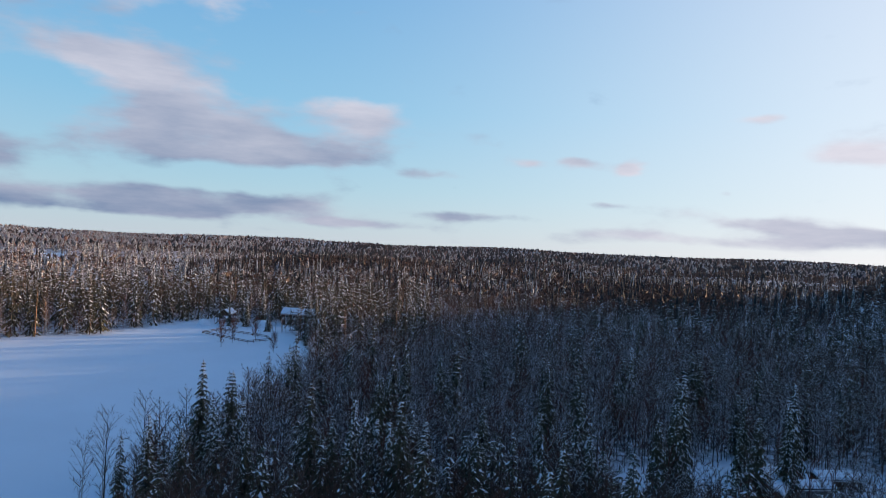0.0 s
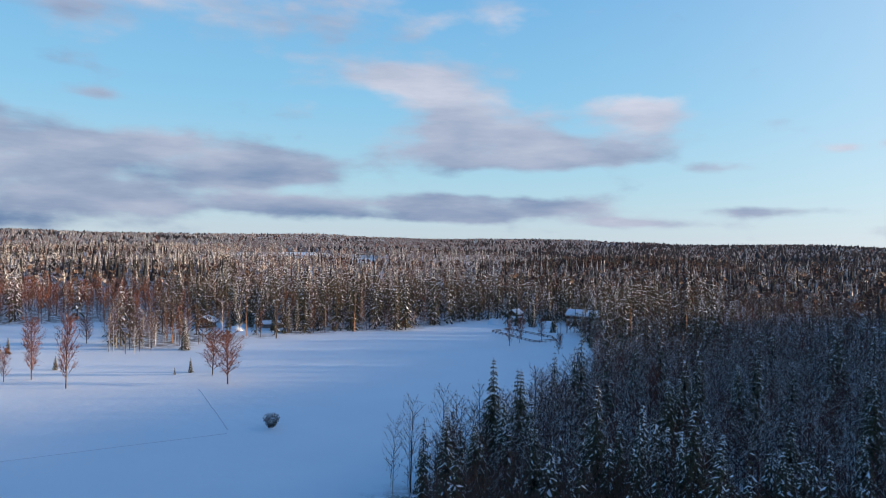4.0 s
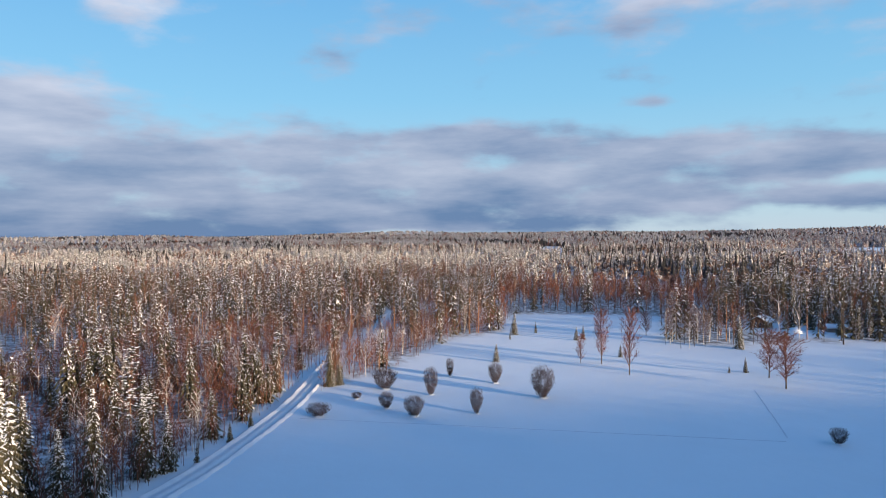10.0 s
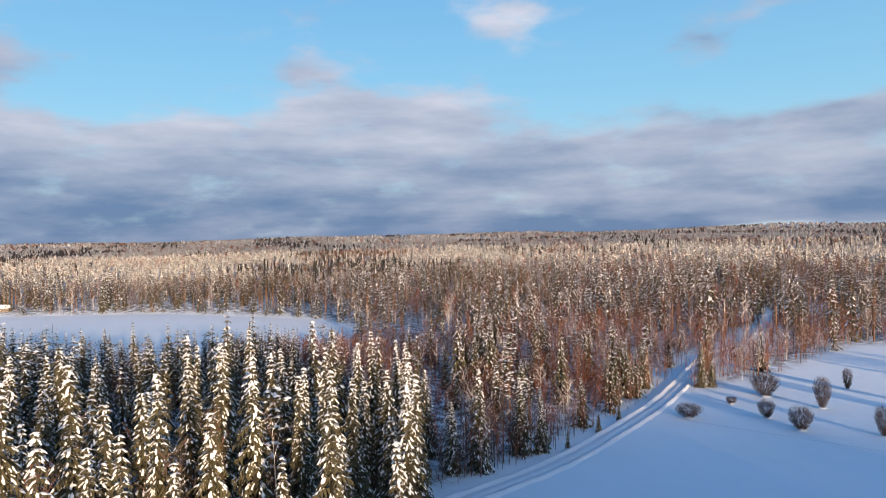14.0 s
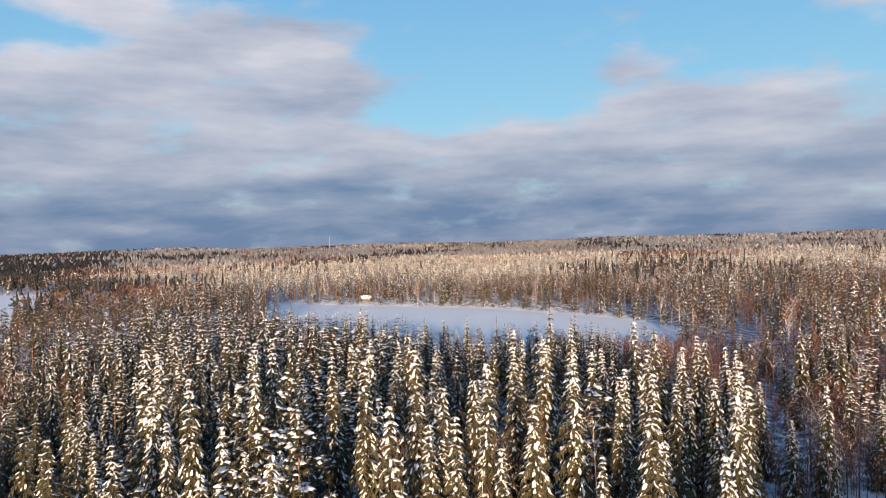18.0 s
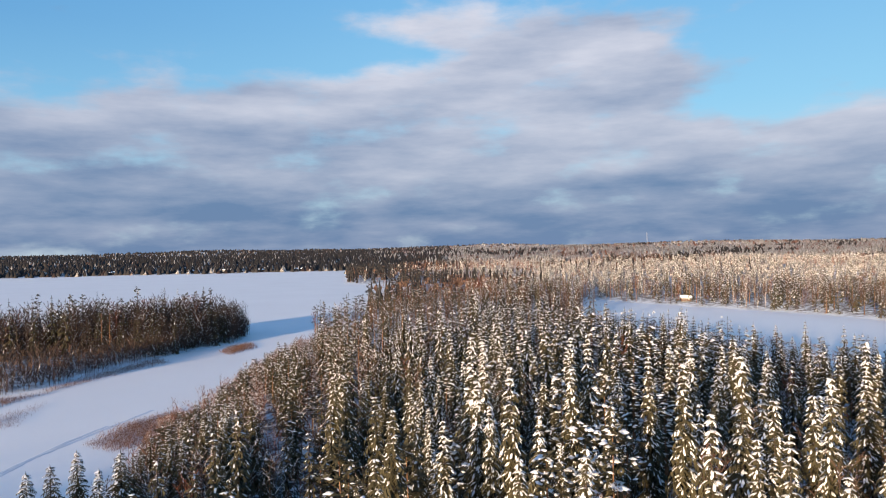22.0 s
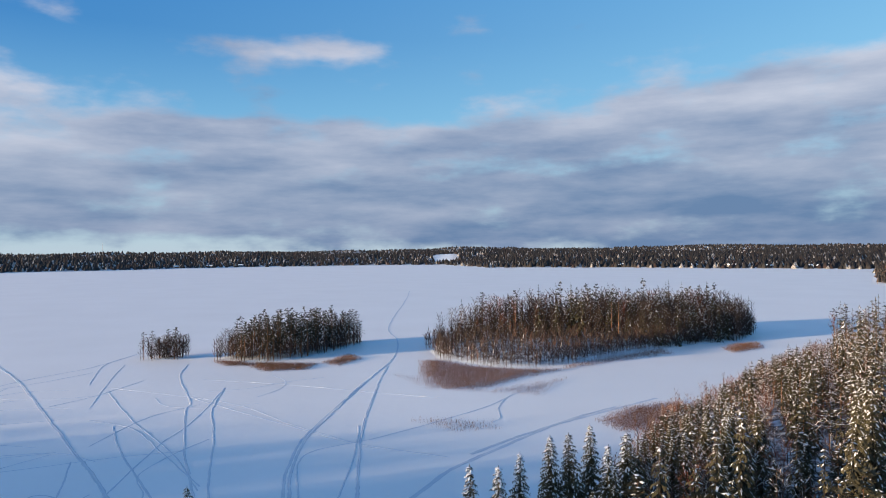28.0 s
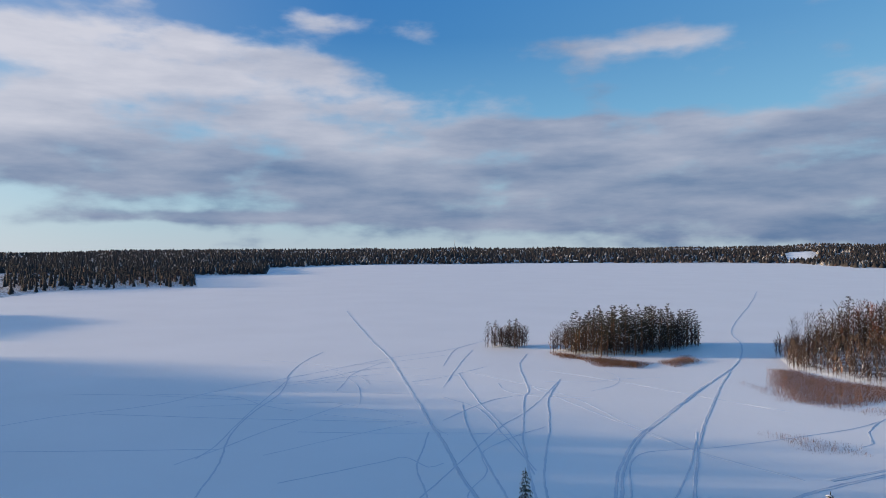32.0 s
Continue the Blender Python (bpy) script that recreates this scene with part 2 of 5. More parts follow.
def mottled(name, a, b, scale, cut, wide=0.12):
    """Two surfaces in patches: needles or twigs with snow lying on them."""
    m = material(name, a, 0.75, 0.3, 0.6, island=0.5)
    nt = m.node_tree
    bs = nt.nodes["Principled BSDF"]
    src = bs.inputs["Base Color"].links[0].from_socket
    geo = nt.nodes.new("ShaderNodeNewGeometry")
    n = nt.nodes.new("ShaderNodeTexNoise")
    n.inputs["Scale"].default_value = scale
    n.inputs["Detail"].default_value = 3
    nt.links.new(geo.outputs["Position"], n.inputs["Vector"])
    mr = nt.nodes.new("ShaderNodeMapRange")
    nt.links.new(n.outputs["Fac"], mr.inputs[0])
    mr.inputs[1].default_value, mr.inputs[2].default_value = cut - wide, cut + wide
    mix = nt.nodes.new("ShaderNodeMix")
    mix.data_type = 'RGBA'
    nt.links.new(mr.outputs[0], mix.inputs[0])
    nt.links.new(src, mix.inputs[6])
    mix.inputs[7].default_value = (*b, 1)
    nt.links.new(mix.outputs[2], bs.inputs["Base Color"])
    return m


def shaded_floor(name):
    """Snow darkened under the woods: painted tree shade mixed with shrubs, heather and twigs."""
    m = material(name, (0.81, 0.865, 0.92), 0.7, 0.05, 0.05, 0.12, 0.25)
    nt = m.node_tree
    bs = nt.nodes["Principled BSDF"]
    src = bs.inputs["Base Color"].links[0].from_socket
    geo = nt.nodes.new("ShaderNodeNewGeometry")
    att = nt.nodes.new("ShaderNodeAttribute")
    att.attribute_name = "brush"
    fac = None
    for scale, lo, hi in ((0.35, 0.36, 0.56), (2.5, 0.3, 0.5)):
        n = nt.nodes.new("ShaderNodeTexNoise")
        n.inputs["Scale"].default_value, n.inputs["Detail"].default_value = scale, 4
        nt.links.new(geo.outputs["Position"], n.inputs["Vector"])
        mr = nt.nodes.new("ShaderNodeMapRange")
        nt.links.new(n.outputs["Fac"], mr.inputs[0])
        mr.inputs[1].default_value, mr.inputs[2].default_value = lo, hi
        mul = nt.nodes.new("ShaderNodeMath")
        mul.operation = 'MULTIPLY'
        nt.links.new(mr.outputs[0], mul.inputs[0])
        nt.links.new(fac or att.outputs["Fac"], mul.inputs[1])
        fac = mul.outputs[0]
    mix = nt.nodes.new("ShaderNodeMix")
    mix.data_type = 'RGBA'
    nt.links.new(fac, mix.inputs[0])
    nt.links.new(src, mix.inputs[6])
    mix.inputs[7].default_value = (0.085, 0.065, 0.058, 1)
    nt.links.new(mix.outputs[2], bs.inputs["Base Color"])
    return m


FOREST_FLOOR = shaded_floor("snow_brush_and_shade")
SNOWY_SPRUCE = mottled("snowy_spruce_tops", (0.055, 0.048, 0.03), (0.72, 0.7, 0.69), 1.5, 0.53, 0.08)
SNOWY_PINE = mottled("snowy_pine_tops", (0.06, 0.055, 0.034), (0.74, 0.71, 0.7), 1.5, 0.52, 0.08)
SNOWY_TWIG = mottled("snowy_birch_tops", (0.16, 0.1, 0.075), (0.62, 0.58, 0.57), 1.1, 0.57, 0.1)
SNOWY_RED = mottled("snowy_alder_tops", (0.18, 0.075, 0.045), (0.5, 0.42, 0.4), 0.4, 0.66)
SNOWY_FROST = mottled("frosty_birch_tops", (0.2, 0.145, 0.12), (0.7, 0.67, 0.66), 1.1, 0.53, 0.08)
MATS = [NEEDLE, TREE_SNOW, BARK, TWIG, RED_TWIG, FROST, BIRCH_BARK, PINE, PINE_BARK, SNOWY_SPRUCE, SNOWY_PINE, SNOWY_TWIG, SNOWY_RED, SNOWY_FROST, CROWN_SHADE, FAR_SHADED, BARE_SHADED]
M_NEEDLE, M_SNOW, M_BARK, M_TWIG, M_RED, M_FROST, M_BIRCH, M_PINE, M_PBARK, M_FSPRUCE, M_FPINE, M_FTWIG, M_FRED, M_FFROST, M_CROWN_SHADE, M_FDARK, M_FBARE = range(17)

# ---- plan: outlines in metres ----
LAKE = [(60, 0), (72, -50), (48, -88), (10, -108), (-18, -150), (-25, -172), (-34, -193), (-60, -229), (-80, -261), (-128, -329), (-183, -381), (-242, -504),
        (-366, -674), (-419, -774), (-388, -868), (-430, -960), (-560, -1250), (-640, -1399), (-407, -1508), (-197, -1669), (129, -1777), (294, -2176), (625, -2151),
        (949, -2055), (1210, -1793), (1456, -1545), (1405, -1227), (1039, -899), (1091, -780), (758, -546), (830, -402), (760, -318), (700, -240), (560, -180),
        (480, -60), (400, -40), (330, -95), (270, -85), (220, -50), (150, -20)]
POND = [(-398, -412), (-408, -376), (-411, -322), (-415, -274), (-416, -230), (-406, -186), (-393, -148), (-376, -114), (-328, -78), (-281, -70), (-259, -84), (-245, -109), (-238, -132), (-238, -166), (-244, -204), (-252, -243), (-278, -288), (-344, -363)]
ISLAND_BIG = [(52, -320), (41, -286), (22, -269), (5, -265), (-14, -276), (-38, -304), (-66, -330), (-97, -348), (-113, -380), (-108, -405), (-60, -395), (0, -370), (35, -350)]
ISLAND_MID = [(137, -276), (111, -272), (95, -291), (84, -330), (92, -342), (112, -325), (132, -300)]
ISLAND_SMALL = [(167, -272), (150, -278), (151, -290), (163, -290)]
FIELD = [(-58, 96), (-53, 111), (-48, 140), (-43, 187), (-42, 245), (-52, 268), (-64, 300), (-80, 322), (-114, 338), (-120, 345), (-139, 282), (-160, 264), (-174, 241),
         (-185, 205), (-189, 186), (-210, 180), (-275, 236), (-313, 179), (-258, 141), (-250, 113), (-205, 75), (-188, 51), (-171, 33), (-145, 19), (-126, 8), (-110, -14),
         (-64, -8), (-52, 28), (-40, 50), (-50, 80)]
ROAD = [(-90, -28), (-108, -10), (-126, 6), (-148, 20), (-171, 33), (-195, 44), (-214, 52), (-236, 63), (-260, 82), (-296, 100), (-342, 118), (-380, 150)]
CLEARINGS = [[(25, 110), (85, 110), (95, 135), (60, 142), (30, 130)], [(-84, 322), (-56, 322), (-58, 344), (-82, 356)], [(-100, 340), (-118, 340), (-118, 366), (-102, 366)], [(-230, 234), (-190, 236), (-186, 268), (-228, 262)]]


def glade(yaw, r, long, half):
    """A narrow snowy opening in far woods, stretched along the camera's view to show."""
    d, t = Vector((-math.sin(radians(yaw)), math.cos(radians(yaw)))), Vector((math.cos(radians(yaw)), math.sin(radians(yaw))))
    CLEARINGS.append([tuple(d * (r + long * a) + t * half * b) for a, b in ((-0.5, -0.7), (-0.5, 0.7), (0, 1), (0.5, 0.8), (0.5, -0.8), (0, -1))])


glade(29.5, 1120, 300, 24)
glade(57.5, 1500, 500, 30)
glade(34.5, 1350, 130, 40)
glade(187.5, 2450, 350, 45)


def sdf(P, poly):
    """Signed distance to a closed outline, negative inside."""
    P = np.asarray(P, float)
    d = np.full(len(P), 1e18)
    inside = np.zeros(len(P), bool)
    Q = np.array(poly, float)
    for a, b in zip(Q, np.roll(Q, -1, 0)):
        e = b - a
        w = P - a
        t = np.clip((w @ e) / (e @ e), 0, 1)
        d = np.minimum(d, ((w - t[:, None] * e) ** 2).sum(1))
        cross = ((a[1] > P[:, 1]) != (b[1] > P[:, 1]))
        xx = a[0] + (P[:, 1] - a[1]) / (b[1] - a[1] if b[1] != a[1] else 1e-9) * e[0]
        inside ^= cross & (P[:, 0] < xx)
    return np.where(inside, -1, 1) * np.sqrt(d)


def line_dist(P, line):
    d = np.full(len(P), 1e18)
    Q = np.array(line, float)
    for a, b in zip(Q[:-1], Q[1:]):
        e = b - a
        w = P - a
        t = np.clip((w @ e) / (e @ e), 0, 1)
        d = np.minimum(d, ((w - t[:, None] * e) ** 2).sum(1))
    return np.sqrt(d)


def smooth(a, b, x):
    t = np.clip((x - a) / (b - a), 0, 1)
    return t * t * (3 - 2 * t)


def waves(P, scale, seed):
    """Smooth rolling values between about -1 and 1."""
    r = np.random.RandomState(seed)
    v = np.zeros(len(P))
    for _ in range(6):
        k = r.uniform(0.5, 1.6) / scale
        a = r.uniform(0, 2 * np.pi)
        v += np.sin(k * (P[:, 0] * np.cos(a) + P[:, 1] * np.sin(a)) * 6.28 + r.uniform(0, 6.28))
    return v / 3.0


def water(P):
    """Distance to the frozen water: negative on it."""
    d = np.minimum(sdf(P, LAKE), sdf(P, POND))
    for isl in (ISLAND_BIG, ISLAND_MID, ISLAND_SMALL):
        d = np.maximum(d, -sdf(P, isl))
    return d


# out-of-view ridge added to shade the field and the near birch woods
FIELD_SHADE_RIDGE = [(238, 172), (350, 450)]
# second out-of-view ridge, added to put the farm in shade
FARM_SHADE_RIDGE = [(480, 548), (600, 690)]
# unseen rise by the shore, added to keep sun off the near lake
LAKE_SHADE_RIDGE = [(190, 20), (520, 5)]


def height(P):
    P = np.asarray(P, float)
    r = np.hypot(P[:, 0], P[:, 1])
    w = water(P)
    h = np.clip(w * 0.12, -1.0, 3.0)
    far = smooth(500, 4300, r)
    land = smooth(20, 300, w)
    h = h + land * (far * (34 + 10 * waves(P, 1500, 3)) + smooth(250, 900, r) * (3 + 4 * waves(P, 500, 5)))
    h = h + 70 * np.exp(-(line_dist(P, FARM_SHADE_RIDGE) / 48) ** 2)
    h = h + 26 * np.exp(-(line_dist(P, LAKE_SHADE_RIDGE) / 42) ** 2) * smooth(0, 40, w)
    return h + 47 * np.exp(-(line_dist(P, FIELD_SHADE_RIDGE) / 58) ** 2) * smooth(0, 40, w)


def ground_mesh():
    th = np.radians(np.arange(0, 360, 0.9))
    rr = np.r_[0.5, np.geomspace(30, 4900, 145)]
    T, Rr = np.meshgrid(th, rr)
    P = np.c_[(-np.sin(T) * Rr).ravel(), (np.cos(T) * Rr).ravel()]
    z = height(P)
    V = np.c_[P, z]
    n, m = len(rr), len(th)
    i = np.arange(n - 1)[:, None] * m
    j = np.arange(m)[None, :]
    j2 = (j + 1) % m
    F = np.stack([i + j, i + j2, i + m + j2, i + m + j], -1).reshape(-1, 4)
    return V, F


def mesh_np(name, V, F, mats, mi=None, smooth_shade=False):
    me = bpy.data.meshes.new(name)
    V = np.asarray(V, np.float32)
    F = np.asarray(F, np.int32)
    k = F.shape[1]
    me.vertices.add(len(V))
    me.vertices.foreach_set("co", V.ravel())
    me.loops.add(F.size)
    me.loops.foreach_set("vertex_index", F.ravel())
    me.polygons.add(len(F))
    me.polygons.foreach_set("loop_start", np.arange(0, F.size, k, dtype=np.int32))
    if mi is not None:
        me.polygons.foreach_set("material_index", np.asarray(mi, np.int32))
    if smooth_shade:
        me.polygons.foreach_set("use_smooth", np.ones(len(F), bool))
    for m in mats:
        me.materials.append(m)
    me.update(calc_edges=True)
    return me


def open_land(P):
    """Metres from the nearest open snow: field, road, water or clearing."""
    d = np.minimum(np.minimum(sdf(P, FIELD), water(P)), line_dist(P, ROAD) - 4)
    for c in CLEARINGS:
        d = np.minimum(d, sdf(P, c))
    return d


V, F = ground_mesh()
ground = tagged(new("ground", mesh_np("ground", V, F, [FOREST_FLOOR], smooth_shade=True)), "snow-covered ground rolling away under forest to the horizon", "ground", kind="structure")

# brush: 0 in the open, 1 where painted shade and undergrowth darken snow
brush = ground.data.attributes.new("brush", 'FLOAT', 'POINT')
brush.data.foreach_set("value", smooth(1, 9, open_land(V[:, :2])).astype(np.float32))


def sheet(name, outline, z, mat, label, category):
    bm = bmesh.new()
    vs = [bm.verts.new((x, y, z)) for x, y in outline]
    bm.faces.new(vs)
    bmesh.ops.triangulate(bm, faces=bm.faces[:])
    bmesh.ops.recalc_face_normals(bm, faces=bm.faces[:])
    if sum(f.normal.z for f in bm.faces) < 0:
        bmesh.ops.reverse_faces(bm, faces=bm.faces[:])
    me = bpy.data.meshes.new(name)
    bm.to_mesh(me)
    me.materials.append(mat)
    return tagged(new(name, me), label, category, kind="structure")


lake = sheet("lake", LAKE, 0.0, ICE_SNOW, "wide frozen lake under smooth wind-packed snow", "frozen lake")
pond = sheet("pond", POND, 0.0, ICE_SNOW, "small frozen pond covered with snow among trees", "frozen pond")


# ---- trees: shapes as triangle arrays (verts, faces, material index) ----
class Shape:
    def __init__(self):
        self.v, self.f, self.m, self.n = [], [], [], 0

    def add(self, V, F, m):
        V = np.asarray(V, float).reshape(-1, 3)
        F = np.asarray(F, int).reshape(-1, 3)
        self.v.append(V)
        self.f.append(F + self.n)
        self.m.append(np.full(len(F), m) if np.isscalar(m) else np.asarray(m))
        self.n += len(V)

    def done(self):
        return np.concatenate(self.v), np.concatenate(self.f), np.concatenate(self.m)


def tube(s, pts, rad, k, m):
    """A tapered stem along points."""
    pts = np.asarray(pts, float)
    ang = np.arange(k) * 2 * np.pi / k
    ring = np.c_[np.cos(ang), np.sin(ang), np.zeros(k)]
    V = np.concatenate([p + ring * r for p, r in zip(pts, rad)])
    F = []
    for a in range(len(pts) - 1):
        for b in range(k):
            c = (b + 1) % k
            F += [(a * k + b, a * k + c, a * k + k + c), (a * k + b, a * k + k + c, a * k + k + b)]
    s.add(V, F, m)



def unit(v):
    return v / (np.linalg.norm(v) + 1e-9)


def pad(s, rng, c, along, size, k=5, tall=0.22):
    """A lump of snow: a low uneven dome, longer along its branch."""
    side = unit(np.cross(along, (0, 0, 1.0)))
    a = np.arange(k) * 6.283 / k + rng.uniform(0, 6)
    r = size * rng.uniform(0.65, 1.2, k)
    ring = c + np.outer(np.cos(a) * r * 1.8, along) + np.outer(np.sin(a) * r * 0.7, side) - np.c_[np.zeros(k), np.zeros(k), np.abs(np.sin(a)) * r * 0.5]
    s.add(np.r_[ring, [c + (0, 0, size * tall)]], [(b, (b + 1) % k, k) for b in range(k)], M_SNOW)


def bough(cr, sn, rng, a, z, L, rise, droop, seg, pads, size, hang, mat=M_NEEDLE, k=5):
    """A drooping branch: a saw-edged fan of twigs folded down on both sides, twigs hanging under it, lumps of snow along its back."""
    d, t = np.array([math.cos(a), math.sin(a), 0.0]), np.array([-math.sin(a), math.cos(a), 0.0])
    bend = rng.normal(0, 0.12)

    def at(u):
        return d * L * u + t * L * bend * u * u + np.array([0, 0, z + L * (rise * u - droop * u * u)])
    wide = min(0.8, 0.16 + 0.24 * L)
    us = np.linspace(0.08, 1.0, seg + 1)
    V, F = [], []
    for i in range(seg):
        p, q = at(us[i]), at(us[i + 1])
        for sgn in (-1, 1):
            u = us[i] + (us[i + 1] - us[i]) * rng.uniform(0.7, 1.25)
            w = wide * (0.5 + 1.1 * u * (1.15 - u) * 2) * rng.uniform(0.65, 1.25)
            e = at(u) + t * sgn * w - np.array([0, 0, w * rng.uniform(0.5, 1.1)])
            n = len(V)
            V += [p, q, e]
            F.append((n, n + 1, n + 2))
    for _ in range(hang):
        p = at(rng.uniform(0.3, 0.95)) + t * rng.uniform(-0.4, 0.4) * wide
        g = d * rng.uniform(-0.18, 0.22) + t * rng.uniform(-0.2, 0.2)
        n = len(V)
        V += [p, p + d * 0.3 * wide, p + g - np.array([0, 0, wide * rng.uniform(0.7, 1.3)])]
        F.append((n, n + 1, n + 2))
    cr.add(V, F, mat)
    for _ in range(pads):
        u = rng.uniform(0.25, 1.0)
        c = at(u) + t * rng.uniform(-0.55, 0.55) * wide + np.array([0, 0, 0.05])
        pad(sn, rng, c - (0, 0, 0.25 * abs(np.dot(c - at(u), t))), unit(at(min(1, u + 0.1)) - at(u - 0.1)), size * rng.uniform(0.35, 1.6), k)


def spruce(rng, h, rad, whorls, per, snow=2.5, seg=4, hang=2, size=0.34, k=5):
    """Trunk, crown and snow of a spruce: whorls of drooping boughs on a straight stem."""
    tr, cr, sn = Shape(), Shape(), Shape()
    tube(tr, [(0, 0, -0.6), (0, 0, h * 0.5), (0, 0, h * 0.985)], [0.012 * h, 0.007 * h, 0.02], 5 if seg > 2 else 3, M_BARK)
    # dark cones stand in for the shaded inside of the crown
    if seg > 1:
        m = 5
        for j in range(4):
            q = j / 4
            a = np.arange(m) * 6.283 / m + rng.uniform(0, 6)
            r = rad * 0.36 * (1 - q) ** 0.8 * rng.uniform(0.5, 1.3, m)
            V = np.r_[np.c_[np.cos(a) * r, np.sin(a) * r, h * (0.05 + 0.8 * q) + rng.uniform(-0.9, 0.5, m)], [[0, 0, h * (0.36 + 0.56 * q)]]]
            cr.add(V, [(b, (b + 1) % m, m) for b in range(m)], M_CROWN_SHADE)
    shape = rng.uniform(0.7, 0.95)
    lop, weather = rng.uniform(0, 6.28, 2)
    for i in range(whorls):
        q = 1 - (1 - (i + rng.uniform(0, 0.4)) / whorls) ** 1.22
        z = h * (0.04 + 0.96 * q)
        nb = max(3, int(round(per * (1.1 - 0.45 * q))))
        a0 = rng.uniform(0, 6.28)
        for b in range(nb):
            a = a0 + (b + rng.uniform(-0.3, 0.3)) * 6.283 / nb
            L = rad * max(0.02, 1 - q) ** shape * rng.uniform(0.7, 1.25) * (1 + 0.12 * math.cos(a - lop)) + 0.25
            n = snow * (1 + 0.3 * math.cos(a - weather)) * (0.55 + 0.45 * L / rad)
            bough(cr, sn, rng, a, z + rng.uniform(-0.035, 0.035) * h * (1 - q), L, 0.08 + 0.2 * q, rng.uniform(0.6, 0.95) - 0.12 * q, seg, int(n + rng.rand()), size * (0.6 + 0.4 * L / rad), hang, M_NEEDLE, k)
    tube(cr, [(0, 0, h * 0.97), (0, 0, h * 1.015)], [0.1, 0.01], 3, M_NEEDLE)
    if not sn.v:
        pad(sn, rng, np.array([0, 0, h * 0.9]), np.array([1.0, 0, 0]), 0.2)
    return tr.done(), cr.done(), sn.done()


def clump(cr, sn, rng, c, size, snow, n=12, k=5, mat=M_PINE):
    """A pine tuft: a burst of needle blades with snow resting on it."""
    a, e = rng.uniform(0, 6.28, n), rng.uniform(-0.5, 1.1, n)
    d = np.c_[np.cos(a) * np.cos(e), np.sin(a) * np.cos(e), np.sin(e) * 0.75]
    t = np.c_[-np.sin(a), np.cos(a), rng.uniform(-0.6, 0.6, n)]
    w = size * rng.uniform(0.14, 0.3, n)[:, None] * (12 / n) ** 0.4
    r = size * rng.uniform(0.7, 1.25, n)[:, None]
    V = np.stack([c + d * r * 0.15 - t * w, c + d * r * 0.15 + t * w, c + d * r], 1).reshape(-1, 3)
    cr.add(V, np.arange(3 * n).reshape(-1, 3), mat)
    for _ in range(int(snow + rng.rand())):
        g = rng.uniform(-0.7, 0.7, 2) * size
        pad(sn, rng, c + (g[0], g[1], size * rng.uniform(0.25, 0.6)), unit(np.array([g[0], g[1] + 0.01, 0.0])), size * rng.uniform(0.22, 0.45), k, 0.45)


def pine(rng, h, rad, limbs, snow=0.8, crown=0.5, n=12, k=5):
    tr, cr, sn = Shape(), Shape(), Shape()
    top = np.array([rng.uniform(-0.5, 0.5), rng.uniform(-0.5, 0.5), h])
    tube(tr, [(0, 0, -0.6), top * 0.5, top * 0.98], [0.012 * h, 0.009 * h, 0.03], 5 if n > 8 else 3, M_PBARK)
    for i in range(limbs):
        q = (i + rng.uniform(0, 0.8)) / limbs
        z = h * (1 - crown + crown * q * 0.98)
        L = rad * (1 - 0.7 * q ** 1.8) * rng.uniform(0.5, 1.15)
        a = i * 2.4 + rng.uniform(-0.5, 0.5)
        d = np.array([math.cos(a), math.sin(a), rng.uniform(0.0, 0.4)])
        p0 = top * (z / h)
        if n > 8:
            tube(tr, [p0, p0 + d * L], [0.06, 0.02], 3, M_PBARK)
        for u in ((0.35, 0.7, 1.05) if n > 8 else (0.45, 0.95)):
            clump(cr, sn, rng, p0 + d * L * u + rng.uniform(-0.3, 0.3, 3), rad * rng.uniform(0.24, 0.38), snow, n, k)
    clump(cr, sn, rng, top, rad * 0.3, snow, n, k)
    if not sn.v:
        pad(sn, rng, top, np.array([1.0, 0, 0]), 0.2)
    return tr.done(), cr.done(), sn.done()


def blades(rng, p, q, w):
    """Slim triangles from points p to points q."""
    a = np.cross(q - p, rng.uniform(-1, 1, p.shape))
    a = a / (np.linalg.norm(a, axis=1, keepdims=True) + 1e-9) * w
    return np.stack([p + a, p - a, q], 1).reshape(-1, 3)


